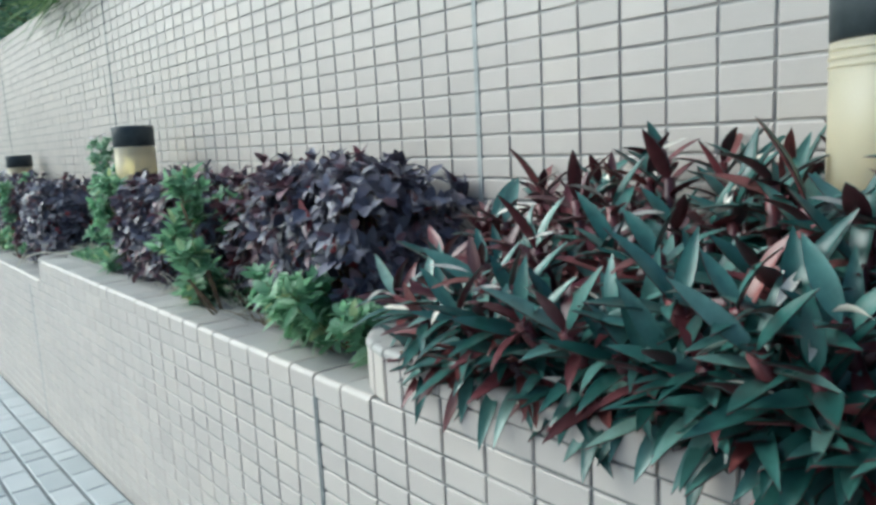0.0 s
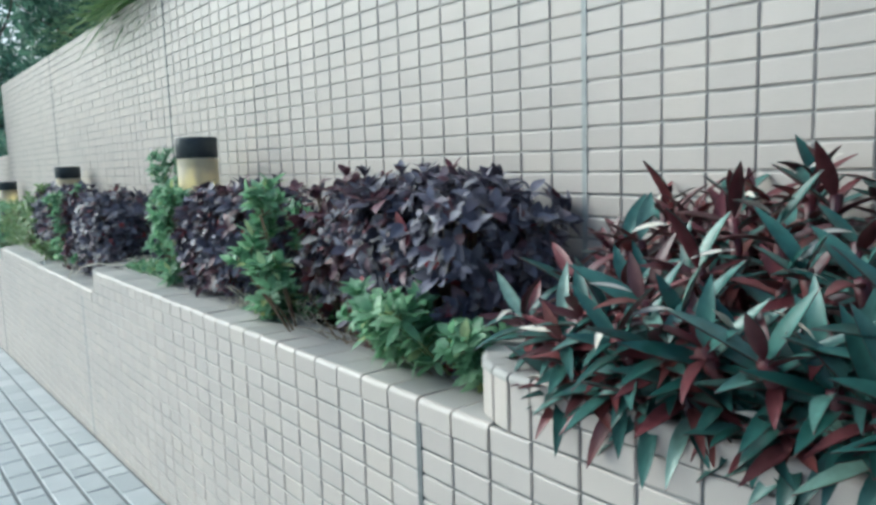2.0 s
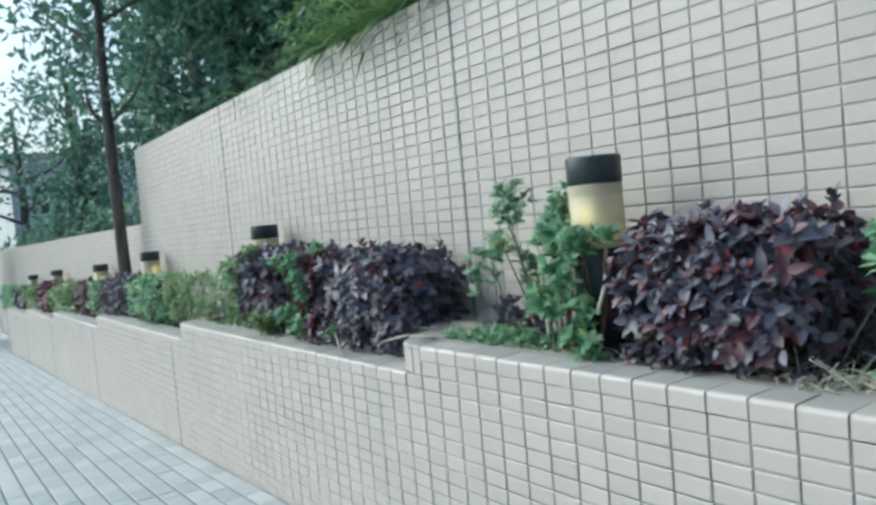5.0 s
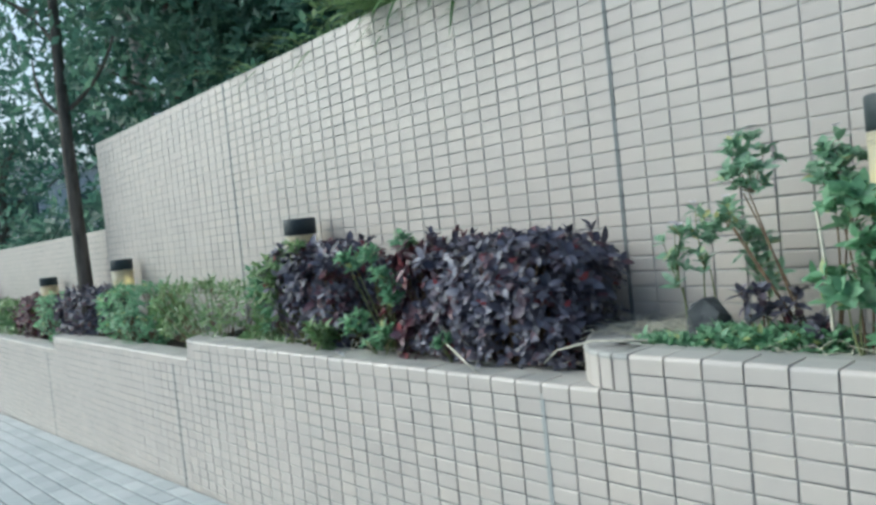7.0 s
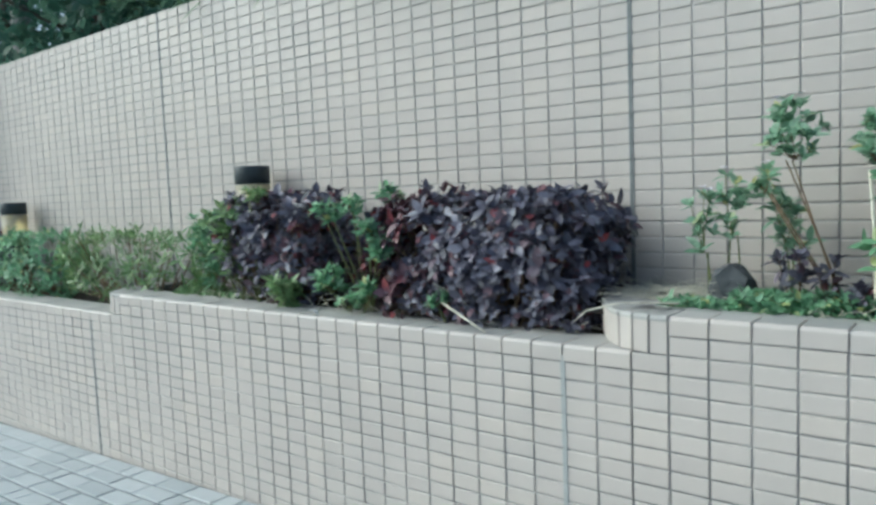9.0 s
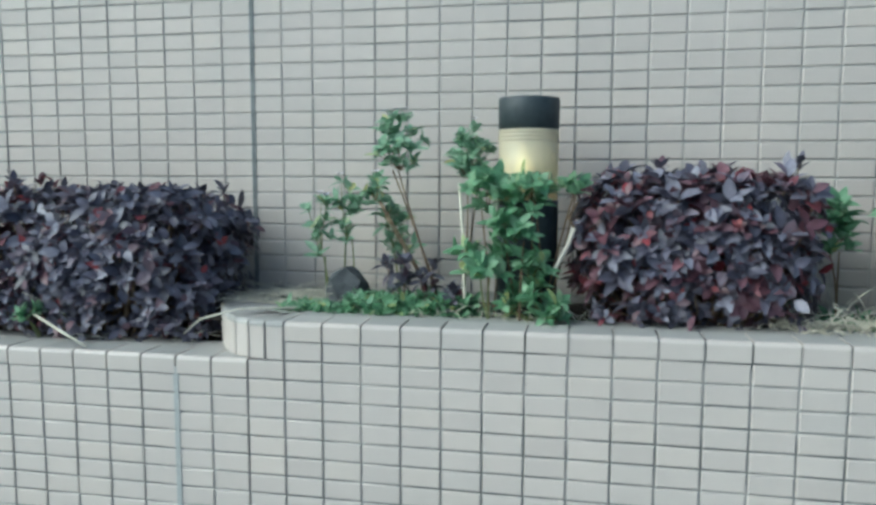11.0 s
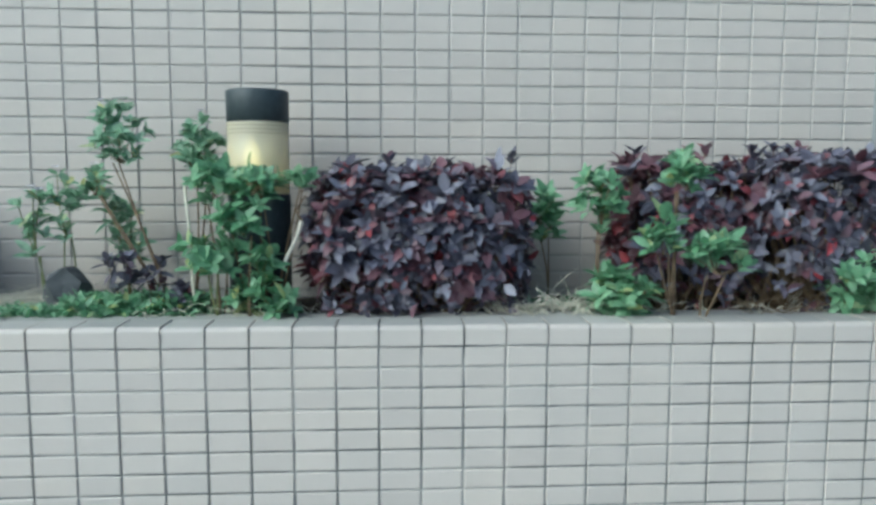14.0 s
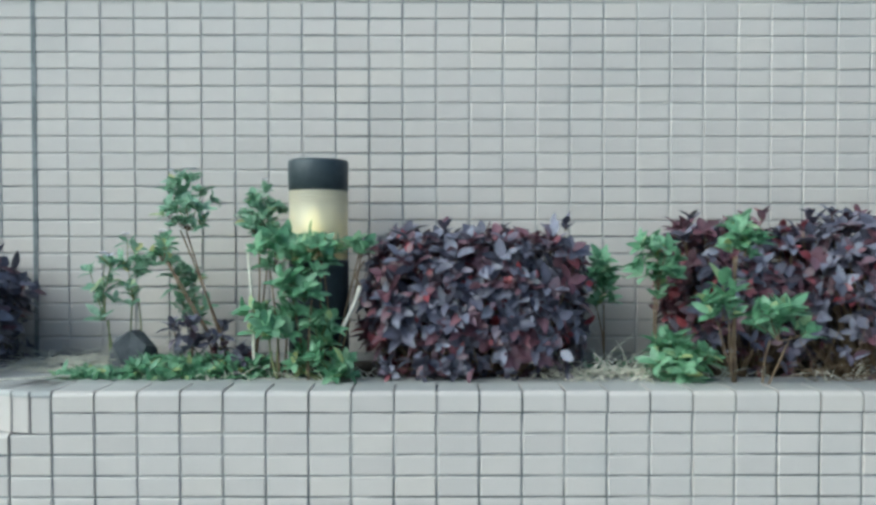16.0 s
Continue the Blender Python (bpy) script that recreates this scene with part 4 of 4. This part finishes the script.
stick("stick", [(0.655, 0.17, 1.12), (0.69, 0.165, 1.19), (0.705, 0.165, 1.235)], 0.0055, 0.006, M_PALEWOOD, "pale freshly cut stick end")
stick("stick", [(0.705, 0.166, 1.235), (0.69, 0.17, 1.26), (0.715, 0.17, 1.30)], 0.0035, 0.002, M_TWIG, "thin bent twig on the cut stick")
stick("stick", [(0.425, 0.20, 0.99), (0.42, 0.195, 1.20), (0.41, 0.19, 1.345)], 0.0045, 0.004, M_STRAW, "straight dry yellow stalk")
stick("stick", [(-0.02, 0.13, 1.012), (-0.14, 0.04, 1.02), (-0.22, -0.01, 1.0), (-0.255, -0.03, 0.965)], 0.0035, 0.002, M_STRAW, "long dry stalk hanging over the planter corner")
stick("stick", [(-0.93, 0.14, 1.13), (-1.08, 0.12, 1.02), (-1.16, 0.11, 0.93)], 0.004, 0.003, M_TWIG, "slanting bare brown plant stem")
stick("stick", [(-0.80, 0.10, 0.97), (-0.66, 0.04, 0.935), (-0.56, 0.0, 0.91)], 0.004, 0.003, M_STRAW, "dry stalk lying on the planter edge")

# pale litter on the edge
hp = Heap()
hp.add(*leaf_data((-1.36, 0.02, 0.912), (1, 0.3, 0.2), (0, 0, 1), 0.035, 0.03, 0.6, 0.6, 3))
hp.add(*leaf_data((-1.35, 0.03, 0.912), (0.4, -1, 0.5), (0, 0, 1), 0.03, 0.025, 0.6, 0.2, 3))
tagged(put("paper_scrap", hp.mesh("paper_scrap", M_WHITEPAINT)), "small crumpled scrap of white paper on the planter edge", "litter")

# ---------------------------------------------------------------- grass that hangs over the tall wall
def hanging(seed, x0, x1, n, label):
    r = random.Random(seed)
    hp = Heap()
    for i in range(n):
        x = r.uniform(x0, x1)
        if noise.noise((x * 5, seed, 0)) < r.uniform(-0.45, 0.35):
            continue
        p = Vector((x, BACK_Y + r.uniform(0.03, 0.26), BACK_TOP + r.uniform(-0.01, 0.05)))
        out = Vector((r.uniform(-0.7, 0.7), -1, r.uniform(0.1, 1.3))).normalized()
        L = r.uniform(0.10, 0.34)
        hp.add(*leaf_data(p, out, (0, 0, 1), L, r.uniform(0.010, 0.020), 0.3, r.uniform(0.5, 1.25), 5))
    return tagged(put("hanging_grass", hp.mesh("hanging_grass", M_GRASSLEAF, True)), label, "grass", kind="stuff")


hanging(81, -1.55, -0.32, 620, "long green grass hanging over the top of the tall wall")
hanging(82, -3.2, -2.1, 60, "sparse green grass on top of the tall wall")

# bank of earth behind the tall wall
bv, bf = [], []
for i in range(31):
    for j in range(7):
        x, y = -24 + i * 1.5, BACK_Y + 0.23 + j * 2.0
        z = (2.20 if x > BACK_END else 1.45) + 0.10 * j + 0.12 * noise.noise((x, y, 3))
        bv.append((x, y, z))
for i in range(30):
    for j in range(6):
        p = i * 7 + j
        bf.append((p, p + 7, p + 8, p + 1))
tagged(put("bank", mesh_of("bank", bv, bf, M_EARTH, smooth=True)), "planted earth bank behind the retaining wall", "bank", kind="structure")


# ---------------------------------------------------------------- trees
def tree(seed, x, y, z, height, trunk_r, crown_r, crown_z, leaves, label, lean=(0.0, 0.0), leaf=(0.13, 0.06), clumps=26, limbs=9, mat=M_TREELEAF, bark=M_BARK, front=-100.0):
    r = random.Random(seed)
    root = tagged(new("tree"), label, "tree", "trees behind the planter")
    root.matrix_basis = pose(x, y, z)
    tr = Heap()
    top = Vector((lean[0], lean[1], height * 0.92))
    pts = bent((0, 0, -0.1), top, 0, 9, 0.12, r)
    tr.add(*stem_data(pts, trunk_r, trunk_r * 0.25, 9))
    put("trunk", tr.mesh("trunk", bark, True), root, "grey-brown trunk")
    hp = Heap()
    centres = []
    for i in range(clumps):
        w = sphere_way(r)
        c = Vector((lean[0] * 0.7 + w.x * crown_r * r.uniform(0.35, 1), lean[1] * 0.7 + w.y * crown_r * r.uniform(0.35, 1), crown_z + w.z * (height - crown_z) * r.uniform(0.5, 1.0)))
        centres.append(c)
    for i, c in enumerate(centres):
        if i < limbs * 2:
            t = min(0.9, max(0.25, (c.z - 0.25 * crown_r) / height))
            j = min(8, int(t * 9))
            b = pts[j].lerp(pts[j + 1], t * 9 - j)
            lim = Heap()
            lim.add(*stem_data(bent(b, c, 0.15 * crown_r * 0.3, 5, 0.12, r), trunk_r * 0.33, 0.008, 5))
            put("limb", lim.mesh("limb", bark, True), root)
    per = max(1, leaves // clumps)
    for c in centres:
        cr = crown_r * r.uniform(0.26, 0.46)
        for k in range(per):
            p = c + sphere_way(r) * cr * r.random() ** 0.45
            if p.y + y < front:
                continue
            way = sphere_way(r) + Vector((0, 0, -0.35))
            hp.add(*leaf_data(p, way, sphere_way(r), leaf[0] * r.uniform(0.6, 1.3), leaf[1] * r.uniform(0.7, 1.2), 0.2, 0.2, 2, 0.9))
    tagged(put("crown", hp.mesh("crown", mat, True), root), kind="stuff")
    return root


tree(101, -5.56, 0.34, 0.66, 5.6, 0.066, 1.9, 3.9, 4600, "slim street tree with grey trunk growing out of the planter", (0.05, 0.1), (0.125, 0.058), 34)
tree(102, -9.4, 2.5, 1.4, 6.4, 0.17, 2.1, 4.6, 4000, "leafy tree with pale trunk behind the low tiled wall", leaf=(0.19, 0.09), bark=M_BARK_PALE, front=BACK_Y + 0.45)
tree(113, -7.3, 2.6, 1.6, 6.4, 0.13, 1.7, 4.9, 2600, "slender pale-barked tree behind the wall end", leaf=(0.17, 0.08), bark=M_BARK_PALE, front=BACK_Y + 0.45)
tree(103, -6.8, 3.4, 1.6, 6.5, 0.2, 2.4, 3.0, 11000, "dense dark green tree behind the tall wall", leaf=(0.17, 0.08), front=BACK_Y + 0.45)
tree(104, -4.2, 2.6, 2.2, 6.0, 0.22, 2.2, 2.6, 10000, "dense dark green tree behind the tall wall", front=BACK_Y + 0.45)
tree(112, -6.3, 1.9, 1.6, 5.4, 0.12, 1.5, 2.2, 8000, "leafy tree close behind the wall end", leaf=(0.16, 0.075), front=BACK_Y + 0.45)
tree(114, -12.2, 3.6, 1.3, 6.6, 0.2, 2.3, 3.6, 6500, "dense dark green tree behind the low wall", leaf=(0.20, 0.10), front=BACK_Y + 0.45)
tree(105, -2.4, 4.0, 2.3, 6.5, 0.22, 2.5, 3.4, 6500, "dense dark green tree behind the tall wall", front=BACK_Y + 0.45)
tree(106, -15.0, 1.6, 1.2, 4.6, 0.12, 1.6, 2.6, 2400, "distant green tree beside the path", leaf=(0.17, 0.08))
tree(107, -19.0, -1.6, -0.5, 4.4, 0.12, 1.6, 2.8, 2200, "distant green tree on the other side of the path", leaf=(0.18, 0.09))
tree(108, -24.0, 1.6, -0.4, 7.0, 0.2, 3.0, 3.6, 1700, "distant green tree beside the path", leaf=(0.24, 0.12))
tree(109, 0.6, 4.6, 2.3, 6.0, 0.2, 2.4, 3.4, 2600, "green tree behind the tall wall", front=BACK_Y + 0.45)


def understorey(seed, x0, x1, y0, y1, z0, z1, n, label, mat, leaf=(0.11, 0.045)):
    r = random.Random(seed)
    hp = Heap()
    for i in range(n):
        x, y = r.uniform(x0, x1), y0 + (y1 - y0) * r.random()
        h = z0 + (z1 - z0) * r.random() * (0.75 + 0.5 * noise.noise((x * 1.3, y, seed)))
        whorl(hp, (x, y, h), Vector((r.uniform(-.6, .6), -0.5, 0.7)), 4, leaf[0], leaf[1], r, 1.0, 0, 2)
    return tagged(put("undergrowth", hp.mesh("undergrowth", mat, True)), label, "undergrowth", kind="stuff")



def far_building(x0, x1, y0, y1, z0, z1):
    """A low block that faces +x, with a row of framed windows and an overhanging roof."""
    root = tagged(new("building"), "distant low pale building behind the trees", "building")
    root.matrix_basis = pose((x0 + x1) / 2, (y0 + y1) / 2, z0)
    w, d, h = (x1 - x0) / 2, (y1 - y0) / 2, z1 - z0
    box("wall", -w, w, -d, d, 0, h, M_FACADE, root)
    box("roof", -w - 0.4, w + 0.4, -d - 0.4, d + 0.4, h, h + 0.25, M_CONCRETE, root, "flat overhanging pale roof")
    n = int(2 * d / 2.2)
    for row in range(int(h / 2.8)):
        for k in range(n):
            y, z = -d + 2 * d * (k + 0.5) / n, 2.8 * row + 1.0
            win = box("window", w, w + 0.06, y - 0.65, y + 0.65, z - 0.05, z + 1.35, M_WHITEPAINT, root)
            box("pane", w + 0.062, w + 0.075, y - 0.57, y + 0.57, z + 0.03, z + 1.27, M_PANE, win, "dark glass pane")


far_building(-42, -34, 2.4, 13.0, -0.6, 5.6)


def far_post(x, y, z, h):
    v, f = round_data([(0.05, -0.5), (0.05, h - 0.05), (0.065, h - 0.04), (0.065, h), (0.02, h + 0.03)], 12)
    ob = tagged(put("post", mesh_of("post", v, f, M_WHITEPAINT, smooth=True)), "white painted post behind the low wall", "post")
    ob.matrix_basis = pose(x, y, z)


far_post(-16.0, 2.0, 1.2, 0.95)
understorey(91, -5.3, 1.0, BACK_Y + 0.5, BACK_Y + 2.4, 2.15, 4.3, 3600, "dense green undergrowth behind the tall wall", M_TREELEAF)
understorey(94, -9.0, -5.2, 2.6, 4.6, 1.8, 5.2, 2600, "dense dark green bushes behind the wall end", M_TREELEAF, (0.17, 0.08))
understorey(95, -36, -28, -26, 1.2, -0.8, 3.0, 2600, "hazy green bushes closing the far end of the path", M_TREELEAF, (0.42, 0.2))
understorey(92, -22, -5.6, BACK_Y + 0.6, BACK_Y + 2.2, 1.3, 2.6, 1800, "green undergrowth behind the low wall", M_TREELEAF, (0.16, 0.07))
understorey(93, -2.6, 0.2, BACK_Y + 0.3, BACK_Y + 0.9, 2.3, 3.3, 1300, "light green shrubs above the tall wall", M_LIME, (0.10, 0.03))

# ---------------------------------------------------------------- tiles of the tall wall
spots = []
k0, k1 = round(BACK_END / PX), round(RIGHT / PX)
for r_i in range(27):
    z = BACK_TOP - PZ * (r_i + 0.5)
    if z < 0.85:
        break
    for k in range(k0, k1):
        spots.append(((k + 0.5) * PX, z))
tiled(wall_back, spots, lambda x, z: -0.2 < x < 1.9 and 1.46 < z < 2.16, BACK_Y, "cream glazed tiles of the rest of the wall")
heap = Heap()
cv, cf = tile_data(PX - GAP, 0.215)
for k in range(k0, k1):
    heap.add(moved(cv, pose((k + 0.5) * PX, BACK_Y + 0.11, BACK_TOP + rng.uniform(0.0, 0.0008), -90, 0, 0)), cf)
put("coping_tiles", heap.mesh("coping_tiles", M_CAP), wall_back, "weathered tiles along the wall top")
for i, jx in enumerate((5.1, 2.4, -0.3, -3.0)):
    box("movement_joint", jx - 0.007, jx + 0.007, BACK_Y - 0.0015, BACK_Y + 0.005, 0.9, BACK_TOP - 0.003, M_SEAL_PALE if i == 1 else M_SEAL_DARK, wall_back, "sealed vertical movement joint")
spots = [((k + 0.5) * PX, 1.64 - PZ * (r_i + 0.5)) for r_i in range(18) for k in range(-220, k0)]
tiled(wall_low, spots, lambda x, z: False, BACK_Y, "cream glazed tiles of the low wall")
heap = Heap()
endv, endf = tile_data(PX - GAP, PZ - GAP)
for r_i in range(15):
    for c in range(2):
        heap.add(moved(endv, pose(BACK_END - 0.0, BACK_Y + 0.06 + 0.1 * c, BACK_TOP - PZ * (r_i + 0.5), 0, 0, -90)), endf)
put("end_tiles", heap.mesh("end_tiles", M_TILE), wall_back, "tiles on the end of the tall wall")

# ---------------------------------------------------------------- pavers
PAVERS = []
for length in (0.106, 0.212):
    pv, pf = tile_data(length - 0.008, PAVE_Y - 0.013, 0.02, 0.004)
    PAVERS.append((length, pv, pf, mesh_of("paver", pv, pf, M_PAVER)))
heap, count = Heap(), 0
slope = math.degrees(math.atan(0.037))
for row in range(56):
    y = -PAVE_Y * (row + 0.5) - 0.004
    x, k = -21.5, 0
    while x < 7.4:
        length, pv, pf, paver_mesh = PAVERS[0 if k % 4 == 3 or rng.random() < 0.04 else 1]
        k += 1
        cx = x + length / 2
        x += length
        m = Matrix.Translation((cx, y, ground_z(cx) + rng.uniform(-0.0012, 0.0012))) @ pose(0, 0, 0, rng.gauss(0, 0.35), -slope, 0) @ pose(0, 0, 0, -90, 0, 0)
        if row < 10 and -3.6 < cx < 1.0 and count < 300:
            put("paver", paver_mesh, pavement, "", m)
            count += 1
        else:
            heap.add(moved(pv, m), pf)
tagged(put("pavers", heap.mesh("pavers", M_PAVER), pavement, "pale grey pavers of the rest of the path"), kind="stuff")
